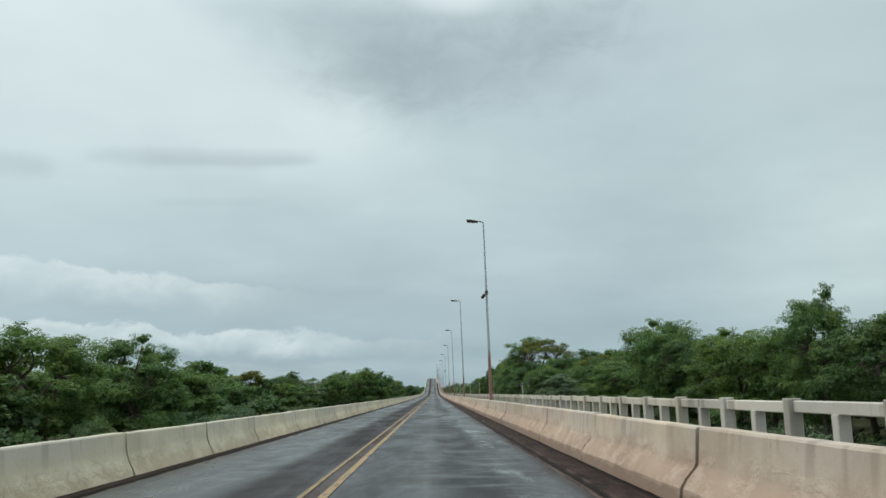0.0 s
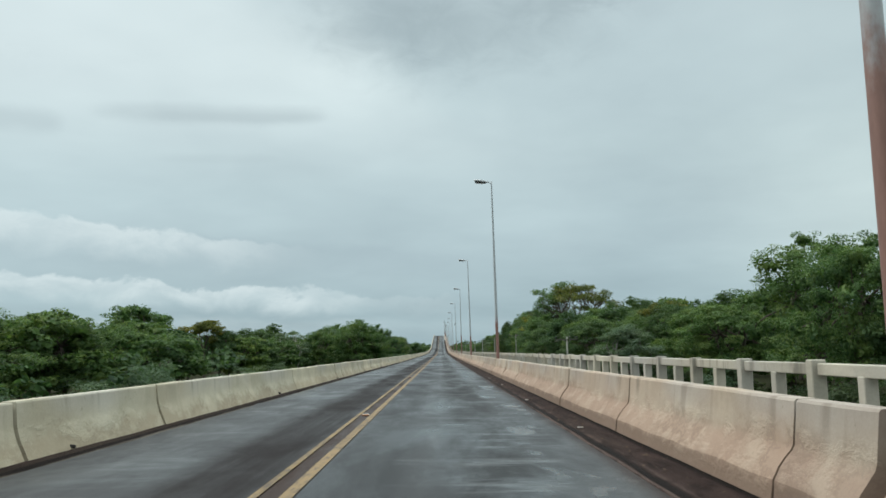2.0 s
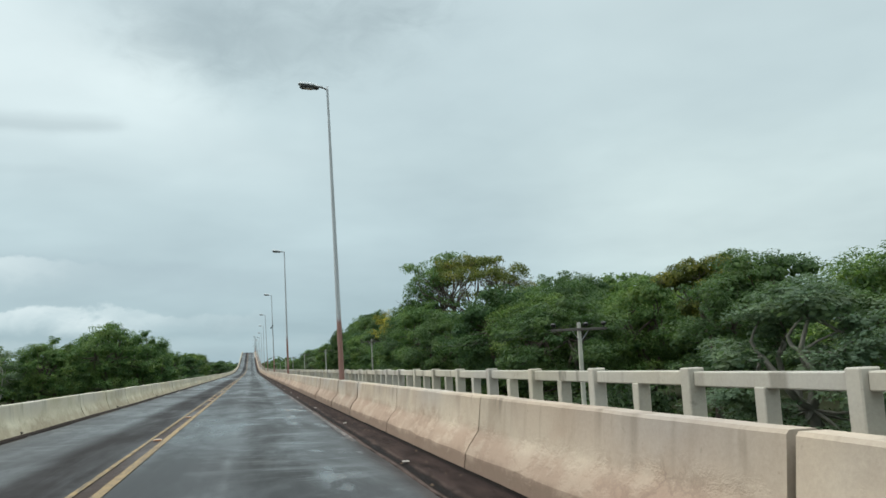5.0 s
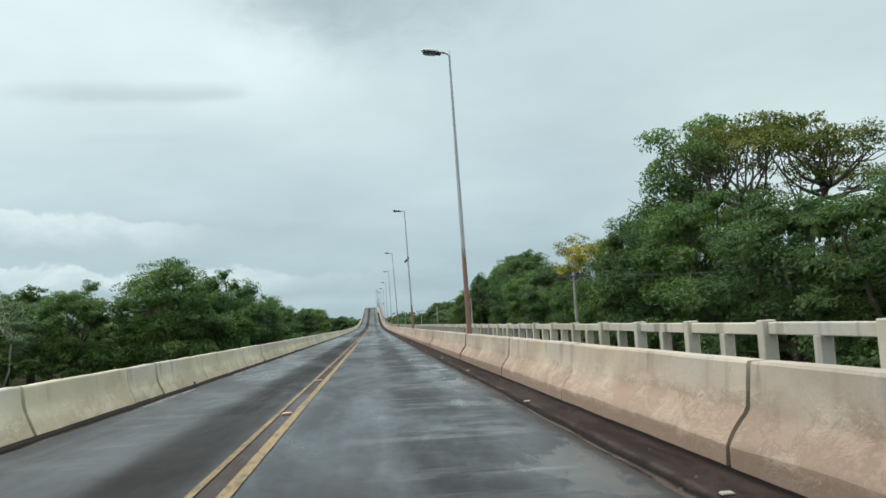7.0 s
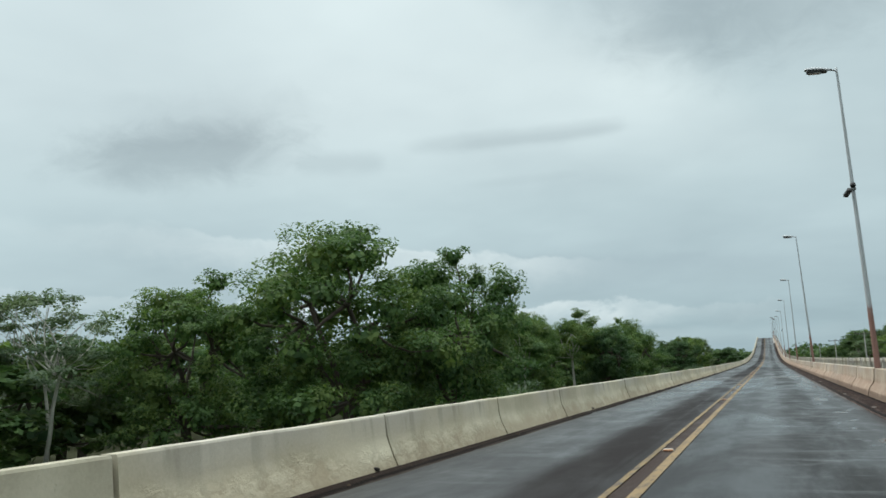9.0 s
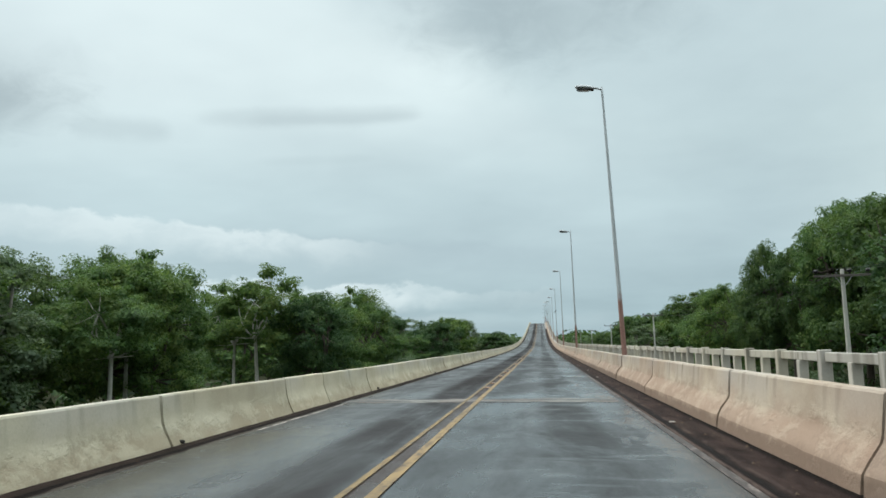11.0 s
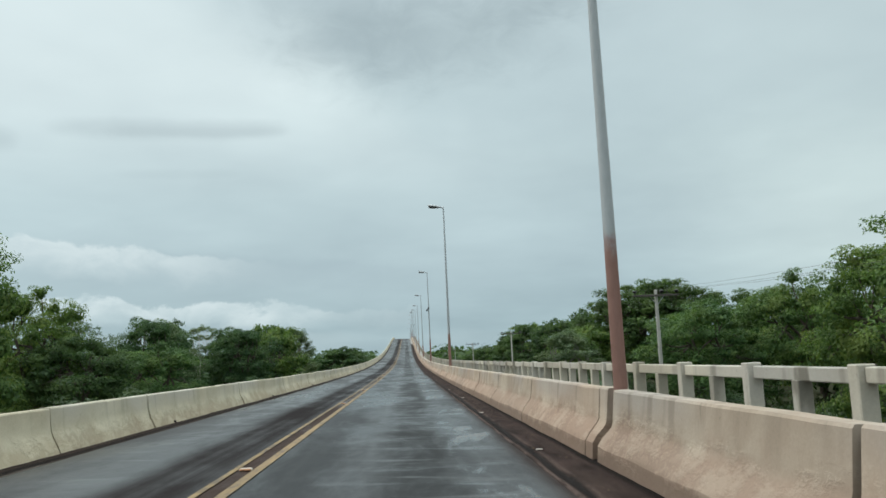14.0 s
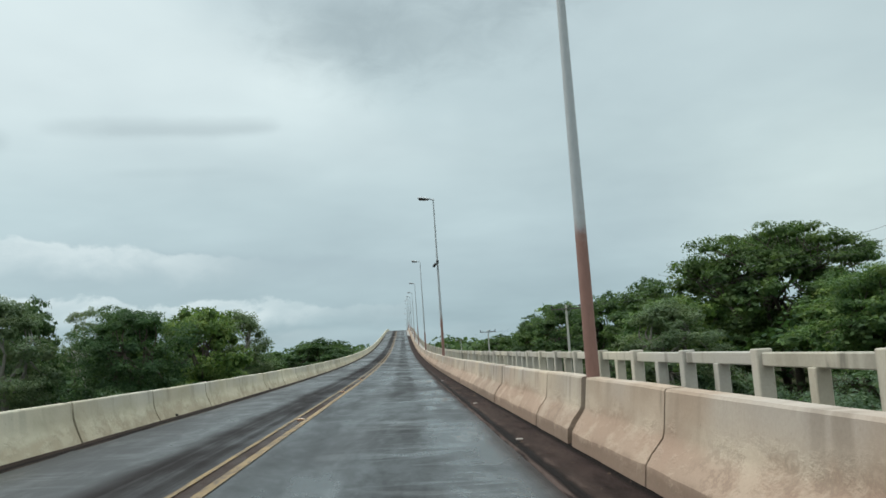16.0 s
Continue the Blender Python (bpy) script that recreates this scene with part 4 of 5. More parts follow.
def build_wires():
    for dx in (-1.32, .30, 1.20):
        cu = bpy.data.curves.new("power_line", "CURVE")
        cu.dimensions, cu.bevel_depth, cu.bevel_resolution = "3D", .0045, 1
        pts = []
        for (a, za), (b, zb) in zip(zip(UTIL_Y[:-1], UTIL_TOP[:-1]), zip(UTIL_Y[1:], UTIL_TOP[1:])):
            for i in range(12):
                u = i / 12
                pts.append((UTIL_X + dx, a + (b - a) * u, za + (zb - za) * u - .01 - 4 * 1.1 * u * (1 - u)))
        sp = cu.splines.new("POLY")
        sp.points.add(len(pts) - 1)
        for q, c in zip(sp.points, pts):
            q.co = (*c, 1)
        cu.materials.append(WIRE)
        tagged(new("power_line", cu), "thin sagging overhead power line between the poles", "power line", "power lines")


build_wires()


# ---- road studs ----
def build_studs():
    def one():
        e = tagged(empty("road_stud"), "low dirty road stud with an orange reflector between the yellow lines", "road stud", "centre road studs")
        part("stud_body", box_bm(.19, .11, .04, (0, 0, .02), .014, .8), STUD_BODY, e)
        part("reflector", box_bm(.15, .02, .022, (0, -.052, .020), .003), STUD_RED, e, "orange reflector")
        return e
    src = one()
    ys = [45.3, 62.8, 89.2, 128.5, 137.3, 151.7, 154.5, 158.7, 168.2, 176.7, 198.4, 211.5, 229, 246.5, 269.8, 272.8, 279.4, 284.1, 288.5, 301.6, 320.1, 337.4, 350.5, 372.3, 385.4, 398.5]
    src.location = (-1.88, ys[0], surf(-1.88, ys[0]))
    for y in ys[1:]:
        copy_thing(src, Matrix.Translation((-1.88, y, surf(-1.88, y))))


build_studs()


def build_side_studs():
    src = tagged(part("edge_stud", box_bm(.11, .09, .018, (0, 0, .009), .005, .8), STUD_FLAT, None), "dirty white flat road stud lying in the gutter", "road stud", "edge road studs")
    ys = [42.4, 51.1, 59.7, 68.4, 79.1, 88, 122, 131, 140, 151.5, 160.1, 168.1, 177.7, 187, 196, 214, 223, 232, 249.5, 257.2, 277.4, 286.1, 294.8, 311.8, 321.5, 330.6, 339.3, 348.2, 366, 375, 392]
    src.location = (2.24, ys[0], surf(2.24, ys[0]) + .02)
    for i, y in enumerate(ys[1:]):
        copy_thing(src, Matrix.Translation((2.24 + .05 * math.sin(i * 2.3), y, surf(2.24, y) + .02)))


build_side_studs()


# ---- trees ----
def leaf_mesh(points, normals, length, rng, width=.5):
    """Folded pointed leaf sprays at the points; returns vertex and face arrays."""
    n = len(points)
    nor = normals + rng.normal(0, .34, (n, 3))
    nor /= np.linalg.norm(nor, axis=1, keepdims=True) + 1e-9
    d = rng.normal(0, 1, (n, 3))
    d[:, 2] -= .35
    d -= nor * np.sum(d * nor, axis=1, keepdims=True)
    d /= np.linalg.norm(d, axis=1, keepdims=True) + 1e-9
    s = np.cross(nor, d)
    ln = (length * rng.uniform(.6, 1.35, n))[:, None]
    w = ln * width * .5
    drop = nor * ln * .13
    v = np.stack([points - d * ln * .5, points + s * w + d * ln * .05 - drop, points + d * ln * .5 - drop * 1.3, points - s * w + d * ln * .05 - drop], axis=1).reshape(-1, 3)
    f = np.arange(4 * n).reshape(-1, 4)
    return v, f


def quads_object(name, v, f, mt):
    me = bpy.data.meshes.new(name)
    me.vertices.add(len(v))
    me.vertices.foreach_set("co", np.asarray(v, np.float32).ravel())
    me.loops.add(f.size)
    me.loops.foreach_set("vertex_index", f.ravel().astype(np.int32))
    me.polygons.add(len(f))
    me.polygons.foreach_set("loop_start", np.arange(0, f.size, 4, dtype=np.int32))
    me.materials.append(mt)
    me.update(calc_edges=True)
    return new(name, me)


def inner_leaves(puffs, count, length, rng):
    """Larger leaves inside the clumps, which close the crown."""
    p = np.array(puffs, float)
    k = rng.integers(0, len(p), count)
    u = rng.normal(0, 1, (count, 3))
    u /= np.linalg.norm(u, axis=1, keepdims=True)
    r = rng.uniform(.15, .68, count)[:, None]
    pts = p[k, :3] + u * np.stack([p[k, 3], p[k, 3], p[k, 4]], axis=1) * r
    return leaf_mesh(pts, u + np.array([0, 0, .3]), length, rng, .75)


def puff_points(puffs, count, rng, low=-.45, tufts=10):
    """Points and outward directions on clumps (x, y, z, radius, height), each made of small flattened tufts."""
    p = np.array(puffs, float)
    k = np.repeat(np.arange(len(p)), tufts)
    u = rng.normal(0, 1, (len(k), 3))
    u /= np.linalg.norm(u, axis=1, keepdims=True)
    flip = u[:, 2] < low
    u[flip, 2] *= -1
    size = np.stack([p[k, 3], p[k, 3], p[k, 4]], axis=1)
    mid = p[k, :3] + u * size * rng.uniform(.5, 1.06, len(k))[:, None]
    rad = p[k, 3] * rng.uniform(.22, .48, len(k))
    j = rng.choice(len(k), count, p=rad ** 2 / np.sum(rad ** 2))
    w = rng.normal(0, 1, (count, 3))
    w /= np.linalg.norm(w, axis=1, keepdims=True)
    w[:, 2] = np.where(w[:, 2] < -.35, -w[:, 2], w[:, 2])
    r = rad[j] * (rng.uniform(0, 1, count) ** .4 * .9 + .2)
    pts = mid[j] + w * np.stack([r, r, r * .66], axis=1)
    nor = w * .6 + u[j] * .3 + np.array([0, 0, .85])
    return pts, nor / np.linalg.norm(nor, axis=1, keepdims=True)


def limb(a, b, r0, r1, rng, bend=.12, n=5, sides=6):
    a, b = np.array(a, float), np.array(b, float)
    ln = np.linalg.norm(b - a)
    off = rng.normal(0, bend * ln, 3) * np.array([1, 1, .4]) + np.array([0, 0, -.08 * ln])
    pts = [a + (b - a) * t + off * math.sin(math.pi * t) + rng.normal(0, .015 * ln, 3) * (0 < t < 1) for t in np.linspace(0, 1, n)]
    return tube_mesh([tuple(q) for q in pts], [r0 + (r1 - r0) * t for t in np.linspace(0, 1, n)], sides, False)


def join(lists):
    vs, fs = [], []
    for v, f in lists:
        o = len(vs)
        vs += list(v)
        fs += [tuple(i + o for i in q) for q in f]
    return vs, fs


def make_tree(kind, seed, leaves, leaf_len, leaf_mat, bark, label, category="tree", core=1.5, bloom=None):
    """One tree with its foot at the origin; built once and then copied."""
    rng = np.random.default_rng(seed)
    puffs, limbs = [], []
    if kind == "broad":
        fork = (rng.uniform(-.3, .3), rng.uniform(-.3, .3), 4.4)
        rings = [(7, 3.5, 4.2, 1.6, 1.05), (5, 1.8, 5.4, 1.7, 1.1), (9, 3.7, 6.6, 1.6, 1.05), (9, 3.3, 8.5, 1.6, 1.0), (7, 2.5, 9.9, 1.5, .9), (4, 1.2, 10.7, 1.4, .8)]
    elif kind == "tall":
        fork = (rng.uniform(-.4, .4), rng.uniform(-.4, .4), 5.0)
        rings = [(5, 2.4, 4.0, 1.5, 1.0), (7, 2.7, 5.8, 1.5, 1.0), (7, 2.5, 7.6, 1.5, 1.0), (6, 2.0, 9.2, 1.4, .95), (4, 1.2, 10.4, 1.3, .85), (2, .4, 11.1, 1.0, .7)]
    elif kind == "stem":
        fork = (rng.uniform(-.2, .2), rng.uniform(-.2, .2), 6.6)
        rings = [(6, 2.3, 7.2, 1.5, .95), (7, 2.7, 8.6, 1.5, .9), (6, 2.0, 9.9, 1.4, .85), (3, .8, 10.8, 1.2, .7)]
    elif kind == "umbrella":
        fork = (.2, -.1, 4.4)
        rings = [(16, 6.3, 9.4, 1.5, .62), (14, 5.0, 10.5, 1.6, .52), (10, 2.9, 11.2, 1.6, .46), (4, .9, 11.5, 1.4, .4), (6, 6.2, 8.2, 1.4, .6)]
    elif kind == "table":
        fork = (.1, .1, 6.5)
        rings = [(8, 3.6, 10.6, 1.7, .7), (5, 1.8, 11.3, 1.6, .65), (4, 2.2, 8.2, 1.3, .8)]
    elif kind == "sparse":
        fork = (.1, .2, 1.7)
        rings = [(7, 3.0, 6.6, 1.2, .7), (8, 2.8, 8.2, 1.2, .7), (7, 1.8, 9.7, 1.1, .6), (3, .6, 10.8, .9, .5)]
    else:
        fork = None
        rings = [(7, 1.7, .9, 1.3, 1.0), (5, 1.0, 1.9, 1.2, .9), (2, .3, 2.5, .9, .7)]
    for n, rad, z, pr, ph in rings:
        a0 = rng.uniform(0, 6.28)
        for i in range(n):
            a = a0 + 6.28 * i / n + rng.normal(0, .22)
            q = rad * rng.uniform(.62, 1.24)
            k = rng.uniform(.66, 1.24)
            tall = 1.10 if kind in ("broad", "tall", "stem") else 1.0
            puffs.append((q * math.cos(a), q * math.sin(a), z + rng.normal(0, .45), pr * k, ph * k * tall))
    if kind == "umbrella" and not core:
        # the fuller, greener side
        for a, q, z in ((2.4, 5.6, 8.6), (2.7, 6.0, 7.6), (2.1, 5.8, 7.2), (2.9, 5.2, 9.4), (2.5, 4.6, 6.6), (2.2, 4.8, 9.6), (2.6, 6.6, 8.2), (2.4, 3.8, 10.8), (2.8, 2.9, 11.1), (2.0, 3.4, 11.0), (3.1, 4.6, 10.5), (2.55, 5.4, 10.2), (3.2, 5.8, 8.8)):
            puffs.append((q * math.cos(a), q * math.sin(a), z, 1.7, .75))
    e = tagged(empty(category), label, category)
    if bloom:
        rows = [q for q in puffs if q[2] > bloom[1] and q[0] * .85 - q[1] * .5 > bloom[2]]
        pts, nor = puff_points(rows, int(leaves * len(rows) / len(puffs)), rng, .0)
        v, f = leaf_mesh(pts, nor, leaf_len, rng)
        child(quads_object("blossoming_top", v, f, bloom[0]), e, bloom[3])
        over = float(np.percentile(v[:, 2], 99.5))
    rest = [q for q in puffs if not bloom or q not in rows]
    pts, nor = puff_points(rest, int(leaves * len(rest) / len(puffs)), rng, -.6 if kind == "shrub" else -.25)
    v, f = leaf_mesh(pts, nor, leaf_len, rng)
    if core:
        cv, cf = inner_leaves(rest, int(len(pts) * .32), leaf_len * core, rng)
        v, f = np.concatenate([v, cv]), np.concatenate([f, cf + len(v)])
    child(quads_object("crown", v, f, leaf_mat), e)
    if fork:
        big = kind == "umbrella"
        r = {"sparse": .15, "umbrella": .30, "stem": .14}.get(kind, .27)
        limbs.append(tube_mesh([(0, 0, -.3), (.02, .03, .4), (fork[0] * .5, fork[1] * .5, fork[2] * .55), fork], [r * 1.5, r * 1.12, r, r * .85], 8, False))
        mains = []
        m = {"umbrella": 7, "sparse": 3}.get(kind, 5)
        for i in range(m):
            a = 6.28 * i / m + rng.normal(0, .3)
            q = {"umbrella": 3.7, "sparse": 1.7}.get(kind, 1.5)
            z = fork[2] + (max(p[2] for p in puffs) - fork[2]) * (rng.uniform(.36, .56) if kind == "umbrella" else rng.uniform(.42, .62))
            b = (q * math.cos(a), q * math.sin(a), z)
            mains.append(b)
            limbs.append(limb(fork, b, r * .62, r * .36, rng, .10))
        for p in puffs:
            b = min(mains + [fork], key=lambda c: math.dist(c, p[:3]))
            limbs.append(limb(b, p[:3], r * .34, r * .10, rng, .12, 5, 5))
            if kind in ("umbrella", "sparse", "table"):
                for _ in range(4 if big else 2):
                    t = (p[0] + rng.normal(0, p[3] * .6), p[1] + rng.normal(0, p[3] * .6), p[2] + rng.uniform(0, p[4] * .7))
                    mid = tuple(b[j] + (p[j] - b[j]) * rng.uniform(.45, .8) for j in range(3))
                    limbs.append(limb(mid, t, r * .13, r * .05, rng, .12, 4, 4))
        vs, fs = join(limbs)
        child(mesh_object("trunk", vs, fs, bark, True), e)
    else:
        stems = [limb((rng.normal(0, .2), rng.normal(0, .2), -.2), p[:3], .05, .02, rng, .15, 4, 5) for p in puffs[:8]]
        vs, fs = join(stems)
        child(mesh_object("stems", vs, fs, bark, True), e)
    e["reach"] = [over if bloom else float(np.percentile(v[:, 2], 99.7)), float(np.percentile(np.hypot(v[:, 0], v[:, 1]), 97))]
    return e


KINDS = {
    "broad1": make_tree("broad", 1, 26000, .18, LEAF_A, BARK, "broad mid green tree with a dense lumpy crown"),
    "broad2": make_tree("broad", 2, 26000, .18, LEAF_B, BARK, "broad dark green tree with a dense lumpy crown"),
    "broad3": make_tree("broad", 7, 26000, .18, LEAF_A, BARK, "broad fresh green tree with an uneven crown"),
    "tall2": make_tree("stem", 4, 21000, .17, LEAF_A, BARK_PALE, "tall green tree with a pale bare lower trunk"),
    "tall3": make_tree("tall", 9, 21000, .17, LEAF_D, BARK_GREY, "grey green tree with a ragged crown"),
    "umbrella": make_tree("umbrella", 5, 34000, .20, LEAF_A, BARK, "wide umbrella tree with open dark branches and olive crown", core=0, bloom=(LEAF_C, 8.6, -2.2, "olive brown blossoming top")),
    "umbrella2": make_tree("umbrella", 15, 20000, .24, LEAF_B, BARK, "wide spreading green umbrella tree with visible branches", core=1.4),
    "table": make_tree("table", 6, 9000, .26, LEAF_C, BARK, "flat topped tree with olive green crown", core=1.4),
    "sparse": make_tree("sparse", 8, 17000, .155, LEAF_D, BARK_PALE, "slender pale barked tree with sparse grey green leaves", core=0),
    "yellow": make_tree("broad", 12, 28000, .18, LEAF_A, BARK, "green tree crowned with yellow blossom", bloom=(LEAF_Y, 7.9, -9, "yellow blossom on the top")),
    "back1": make_tree("broad", 31, 8000, .38, LEAF_A, BARK, "mid green tree standing deeper in the forest"),
    "back2": make_tree("broad", 32, 8000, .38, LEAF_B, BARK, "dark green tree standing deeper in the forest"),
    "shrub1": make_tree("shrub", 21, 5200, .145, LEAF_SHADED, BARK, "dense dark green shrub at the forest edge", "shrub"),
    "shrub2": make_tree("shrub", 22, 5200, .145, LEAF_D, BARK, "grey green shrub at the forest edge", "shrub"),
    "shrub3": make_tree("shrub", 23, 5200, .145, LEAF_B, BARK, "dark green shrub at the forest edge", "shrub"),
}
REACH = {}
for name, ob in KINDS.items():
    REACH[name] = tuple(ob["reach"])
    del ob["reach"]
used = {}
trng = random.Random(77)


def plant(kind, x, y, top, radius):
    """A tree of that kind with its top at the height and its crown of the radius given."""
    if (y > 428 or abs(x) > 41) and kind.startswith("broad"):
        kind = "back2" if kind == "broad2" else "back1"
    src = KINDS[kind]
    h0, r0 = REACH[kind]
    h = top - GROUND_Z
    s = radius / r0
    m = Matrix.Translation((x, y, GROUND_Z)) @ Matrix.Rotation(trng.uniform(0, 6.28) * (kind != "umbrella"), 4, "Z") @ Matrix.Diagonal((s, s, h / h0, 1))
    if kind in used:
        ob = copy_thing(src, m @ Matrix.Diagonal([1 / c for c in src.scale] + [1]))
    else:
        ob = src
        src.matrix_basis = m
        used[kind] = True
    tagged(ob, group="forest shrubs" if "shrub" in kind else "forest trees")
    return ob


def stand(*rows):
    """A group of trees along one stretch: kind, x, y, height of the top, radius of the crown."""
    for row in rows:
        plant(*row)


# west bank
stand(("broad1", -30, 280, 7.2, 4.4), ("broad3", -28.5, 301, 8.5, 4.6), ("broad2", -22, 322, 7.2, 4.4),
      ("broad2", -25, 266, 5.4, 4.6), ("tall2", -32.5, 328, 9.2, 4.4), ("broad1", -31, 300, 9.6, 5.2),
      ("broad1", -34, 73, 8.2, 6.9), ("broad3", -31, 88, 8.1, 5.8), ("broad2", -38, 123, 5.4, 6.9),
      ("broad1", -48, 178, 9.3, 6.9), ("table", -42, 194, 7.6, 4.2), ("broad2", -40, 197, 6.2, 4.6))
stand(("broad2", -37, 214, 4.0, 5.0), ("sparse", -33, 228, 6.3, 5.0), ("broad1", -27, 232, 7, 4.6),
      ("broad3", -19, 233, 8.7, 5.6), ("broad3", -15, 237.5, 7.6, 4.3), ("broad2", -45, 267, 9.2, 6),
      ("broad2", -24, 258, 6.6, 3.6), ("broad1", -27, 262, 4.6, 4.2), ("broad1", -28, 273, 6.8, 4.8),
      ("tall3", -30, 283, 8, 4.6), ("broad3", -33, 309, 10.3, 5.6), ("tall2", -26.5, 291, 7.2, 4.0), ("tall2", -29.4, 298.6, 8.2, 4.2), ("broad2", -35, 293, 8.6, 5.0), ("broad3", -36, 367, 11.0, 5.6))
stand(("tall2", -27, 320, 10.0, 4.8), ("broad3", -24, 331, 7.5, 4.4), ("broad1", -20.5, 340, 7.8, 4.0),
      ("broad3", -25.5, 356, 10.3, 4.5), ("tall3", -32, 424, 8.8, 4.6), ("sparse", -30, 385, 7.4, 3.6),
      ("broad2", -28, 403, 7.8, 4.4), ("broad2", -22, 424, 7.4, 5.2), ("back2", -33, 431, 9.1, 3.4),
      ("sparse", -31, 440, 8.8, 3.4), ("broad2", -27, 438, 7.8, 4.6), ("broad1", -20, 441, 7.9, 4.6))
stand(("broad1", -24, 453, 9, 4.8), ("tall3", -19, 456, 8.7, 4.1), ("broad2", -14, 496, 5.8, 6.9),
      ("broad2", -17, 530, 6, 6.9), ("broad2", -16, 567, 6.9, 6.9), ("broad3", -30, 379, 9.0, 4.6),
      ("broad2", -26, 378, 5.0, 4.8), ("broad1", -24, 392, 4.6, 4.6), ("broad2", -33, 286, 6.4, 4.8),
      ("broad1", -40, 140, 5.6, 6.3), ("broad3", -42, 158, 6, 6), ("broad1", -36, 106, 5.6, 5.8))
stand(("broad2", -38, 212, 6.4, 5.8))
# east bank
stand(("broad2", 20, 215, 8.4, 4.4), ("broad3", 20.5, 222, 6.8, 4.0), ("broad3", 19, 200, 7.6, 4.6),
      ("broad2", 18.5, 190, 6.2, 4.4), ("broad2", 19.5, 207, 8.4, 4.6), ("broad2", 19, 183, 5.4, 4.2),
      ("broad1", 29.5, 65, 8.6, 3.4), ("broad2", 32, 59, 6.0, 5.4), ("broad3", 30, 70, 6.2, 4.6),
      ("broad3", 27, 76, 6.3, 5.1), ("broad2", 30, 94, 6.8, 5.4), ("broad3", 29.4, 110, 10.0, 6.0), ("broad1", 26.5, 98, 8.3, 4.2))
stand(("broad1", 29, 129, 6.2, 5.8), ("broad2", 32, 136, 7.2, 5), ("broad2", 31, 156, 7.1, 5.8),
      ("broad1", 28, 191, 9.2, 5.0), ("broad2", 29, 183, 8.2, 5.0), ("broad3", 31, 172, 7.2, 5.2),
      ("table", 32, 164, 7.7, 4.2), ("tall3", 20, 137, 3.8, 4.4), ("broad2", 22, 167, 5.4, 5.1),
      ("broad3", 22.5, 174, 6.3, 4.8), ("broad2", 21, 178, 7.2, 5.1), ("umbrella", 26, 207, 13.6, 8.3))
stand(("broad2", 21, 212, 7.2, 5.5), ("broad3", 23.5, 222, 7.0, 5.0), ("yellow", 21.6, 238, 9.3, 4.8),
      ("broad1", 23, 230, 5.8, 4.4), ("broad2", 31, 381, 6.7, 4.8), ("broad1", 31, 373, 7.4, 5.0),
      ("broad3", 27, 346, 9.2, 4.6), ("broad1", -22, 332, 7.0, 4.2), ("broad2", 38, 432, 10.2, 7.2),
      ("broad2", 36, 447, 10.2, 6.6), ("broad1", 33, 408, 6.8, 5), ("broad3", 27, 440, 4.6, 4.4))
stand(("broad2", 24, 262, 7.6, 5.8), ("broad3", 23, 275, 7.8, 5.3), ("broad2", 24, 290, 8.6, 5.8),
      ("broad2", 30, 312, 13.1, 7.0), ("broad3", 26.7, 319, 13.3, 4.6), ("broad2", 22.0, 327.0, 10.8, 2.4), ("broad2", 23.8, 325.2, 10.1, 3.5), ("broad2", 21.6, 327.6, 7.4, 3.0), ("broad2", 27.6, 320.5, 12.0, 4.6),
      ("broad2", 31.5, 328, 15.0, 6.0), ("broad2", 30, 304, 8.8, 5.6), ("broad3", 20, 336, 7.3, 4),
      ("broad1", 20.5, 343, 6.5, 3.4), ("broad3", 24, 374, 5.6, 4.6), ("broad2", 33, 462, 10.0, 5.2))
stand(("umbrella2", 39, 437, 12.5, 10.4), ("tall3", 21, 418, 5, 4.6), ("broad2", 30, 452, 8.9, 5.6),
      ("back2", 27, 460, 8.4, 5.1), ("broad2", 25, 480, 8.2, 5.5), ("broad1", 28, 494, 9.2, 5.8),
      ("broad2", 25, 506, 8, 5.8), ("broad2", 27, 526, 7.4, 6.4), ("broad2", 24, 556, 5.8, 6.4),
      ("broad2", 25, 590, 5.6, 6.4), ("broad1", 30, 142, 6.4, 5.2), ("broad3", 26, 188, 6.6, 5.3))
stand(("broad1", 27, 434, 6, 5.2), ("back2", 50, 210, 10.2, 6.5), ("back1", 58, 206, 10.4, 6.5), ("back2", 70, 223, 12.8, 7.5),
      ("back1", 43, 203, 10.3, 6.0), ("broad2", 36.5, 200, 10.5, 5.6), ("back2", 81, 229, 12.8, 8.0))


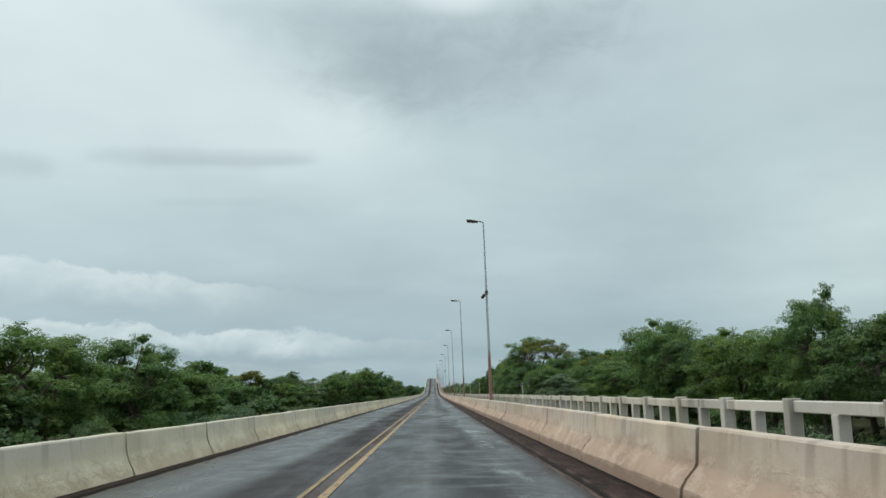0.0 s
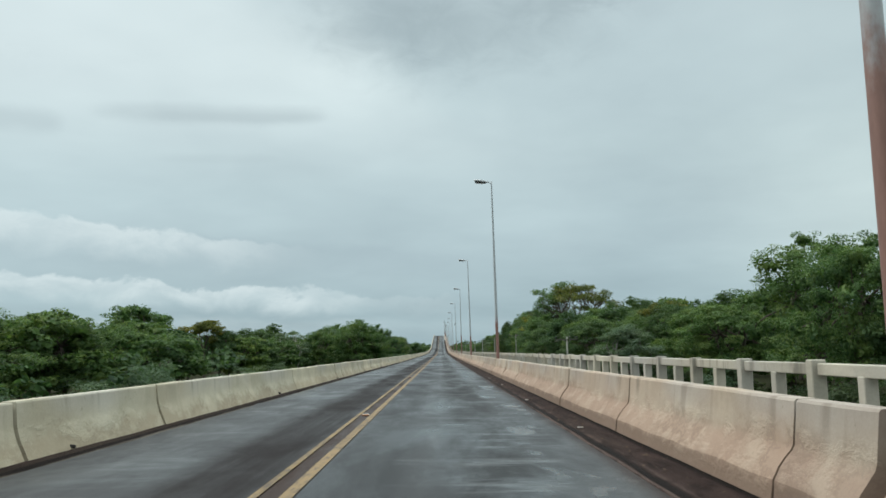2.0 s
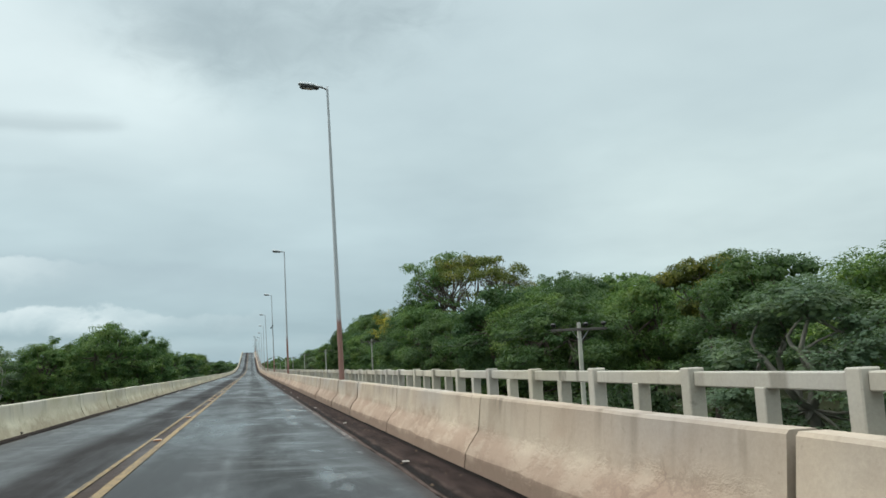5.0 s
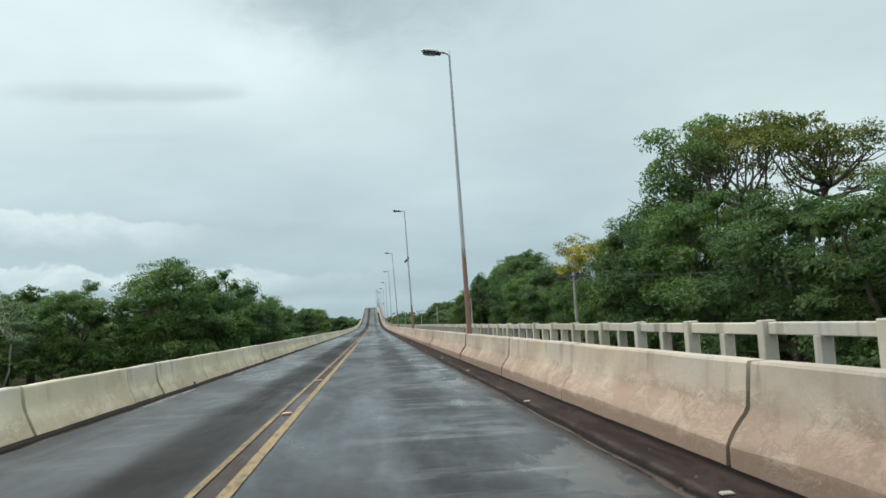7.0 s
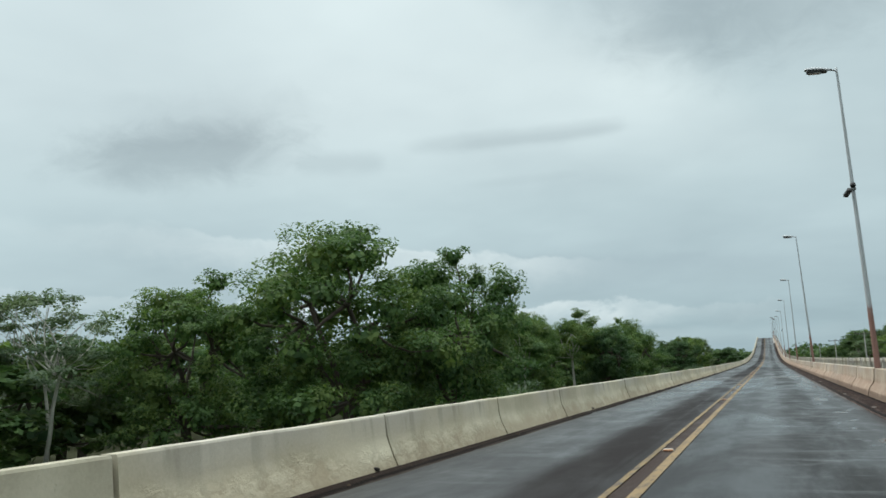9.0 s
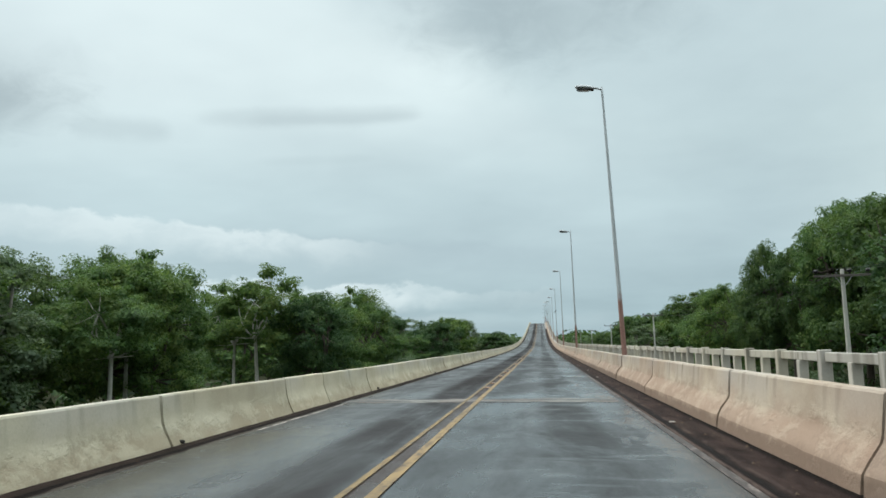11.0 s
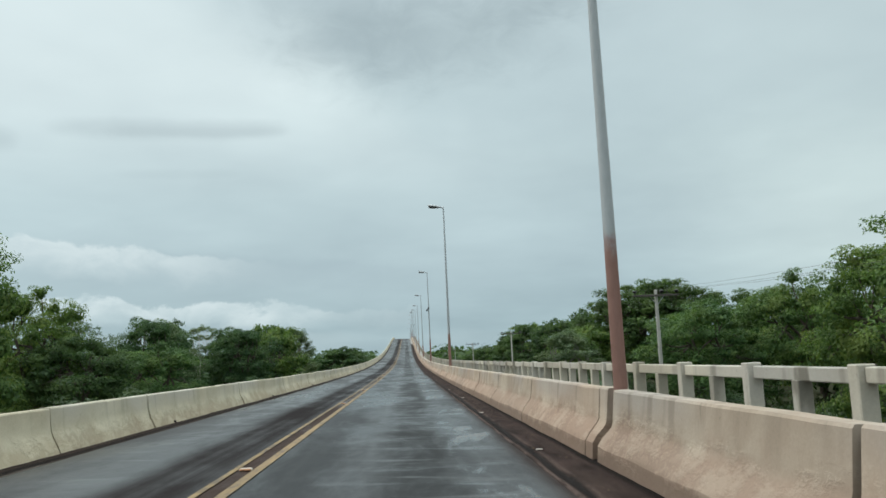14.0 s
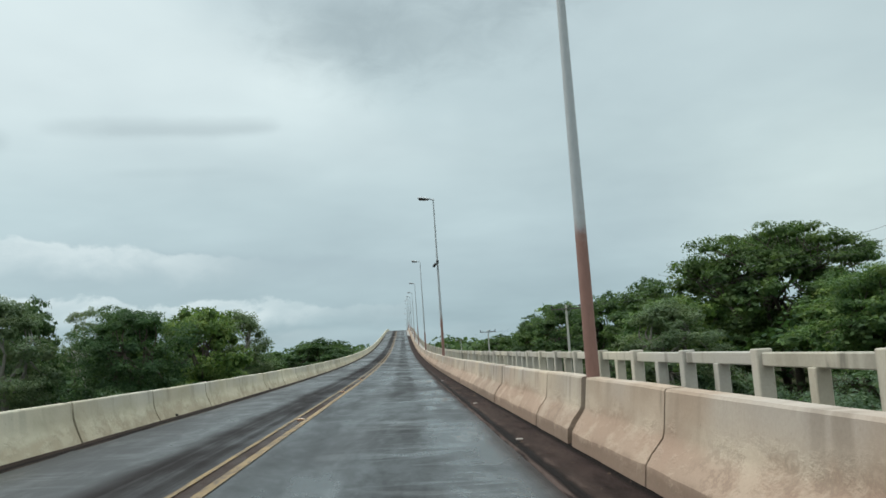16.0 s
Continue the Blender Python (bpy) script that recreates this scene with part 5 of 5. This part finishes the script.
def fill_forest():
    """Further trees behind the edge, and shrubs along it."""
    r = random.Random(5)
    back = ("back1", "back2", "back2")
    for side, edge in ((-1, 40), (1, 38)):
        for row, (dx, step) in enumerate(((0, 13), (16, 18))):
            y = 40.0
            while y < 640:
                x = side * (edge + dx + r.uniform(-4, 4))
                far = 1 if side > 0 else 0
                top = 5.2 + row * .7 + r.uniform(-1.2, 1.0) + .4 * far
                plant(r.choice(back), x, y + r.uniform(-4, 4), top, r.uniform(5.0, 6.6))
                y += step
        y = 30.0
        while y < 560:
            x = side * (r.uniform(14, 21) + (3 if side > 0 else 0) + (9 if side < 0 and y < 205 else 0) + (4 if side > 0 and y < 160 else 0))
            open_edge = side < 0 and (266 < y < 338 or 194 < y < 234)
            if open_edge:
                plant("shrub3", x - 6, y, GROUND_Z + r.uniform(1.6, 2.6), r.uniform(2.8, 4.0))
            else:
                plant(r.choice(("shrub1", "shrub2", "shrub1") if side > 0 else ("shrub2", "shrub2", "shrub3")), x, y, GROUND_Z + (r.uniform(3.6, 5.6) if side < 0 else r.uniform(2.4, 4.6)), r.uniform(2.8, 4.2))
            y += r.uniform(5.5, 8.5) * (1.0 if side > 0 else 1.3)


fill_forest()


def far_woods():
    """The closed canopy that runs on to the horizon."""
    rng = np.random.default_rng(40)
    puffs = []
    for side in (-1, 1):
        for y in np.arange(620, 2600, 9.0):
            for x in (16, 28, 44, 70, 110, 160):
                if x > 44 and rng.uniform() < .4:
                    continue
                top = rng.uniform(4.5, 8.0)
                puffs.append((side * (x + rng.uniform(-5, 5)), y + rng.uniform(-5, 5), top - 4.0, rng.uniform(4.5, 6.5), rng.uniform(3.6, 4.6)))
    for a in np.arange(-1.45, 1.46, .012):
        for d in (260, 420, 700, 1200):
            x, y = d * math.sin(a), 250 + d * math.cos(a)
            if abs(x) > 75:
                puffs.append((x, y, rng.uniform(1.0, 3.5), rng.uniform(6, 9), rng.uniform(4, 5)))
    pts, nor = puff_points(puffs, 110000, rng)
    v, f = leaf_mesh(pts, nor, 2.0, rng, .8)
    tagged(quads_object("far_woods", v, f, LEAF_B), "dark green forest running on to the horizon", "forest", kind="stuff")


far_woods()


def wide_forest(name, x0, x1, step, count, length, seed):
    """Closed canopy that carries the forest away from the bridge on both sides."""
    rng = np.random.default_rng(seed)
    puffs = []
    for side in (-1, 1):
        for y in np.arange(-140, 640, step):
            for x in np.arange(x0, x1, step):
                if x < 62 and y > 30 and rng.uniform() < .3:
                    continue
                r = rng.uniform(.42, .66) * step
                top = rng.uniform(-.6, 2.4) + (1.3 if x > 62 else 0)
                puffs.append((side * (x + rng.uniform(-3, 3)), y + rng.uniform(-3, 3), top - r * .6, r, r * .66))
    pts, nor = puff_points(puffs, count, rng, 0.0, 6)
    v, f = leaf_mesh(pts, nor, length, rng, .8)
    tagged(quads_object(name, v, f, LEAF_B), "dense dark green forest canopy spreading beyond the bridge", "forest", kind="stuff")


wide_forest("near_forest", 36, 62, 7.5, 60000, .75, 43)
wide_forest("wide_forest", 62, 112, 8.0, 90000, 1.4, 44)
wide_forest("outer_forest", 112, 340, 10.0, 110000, 3.2, 45)


def undergrowth():
    """Low creepers and saplings that cover the ground at the forest's edge."""
    rng = np.random.default_rng(41)
    puffs = []
    for side in (-1, 1):
        for y in np.arange(20, 620, 3.2):
            for x in np.arange(16 if side < 0 else 25, 40, 3.4):
                puffs.append((side * (x + rng.uniform(-1.4, 1.4)), y + rng.uniform(-1.4, 1.4), GROUND_Z + rng.uniform(.2, .9), rng.uniform(1.6, 2.6), rng.uniform(.6, 1.7)))
    pts, nor = puff_points(puffs, 120000, rng, 0.0, 4)
    v, f = leaf_mesh(pts, nor, .40, rng, .6)
    # the darkened leaf colour stands in for shade under the trees
    tagged(quads_object("undergrowth", v, f, LEAF_SHADED), "low tangled green undergrowth at the forest edge", "undergrowth", kind="stuff")


undergrowth()
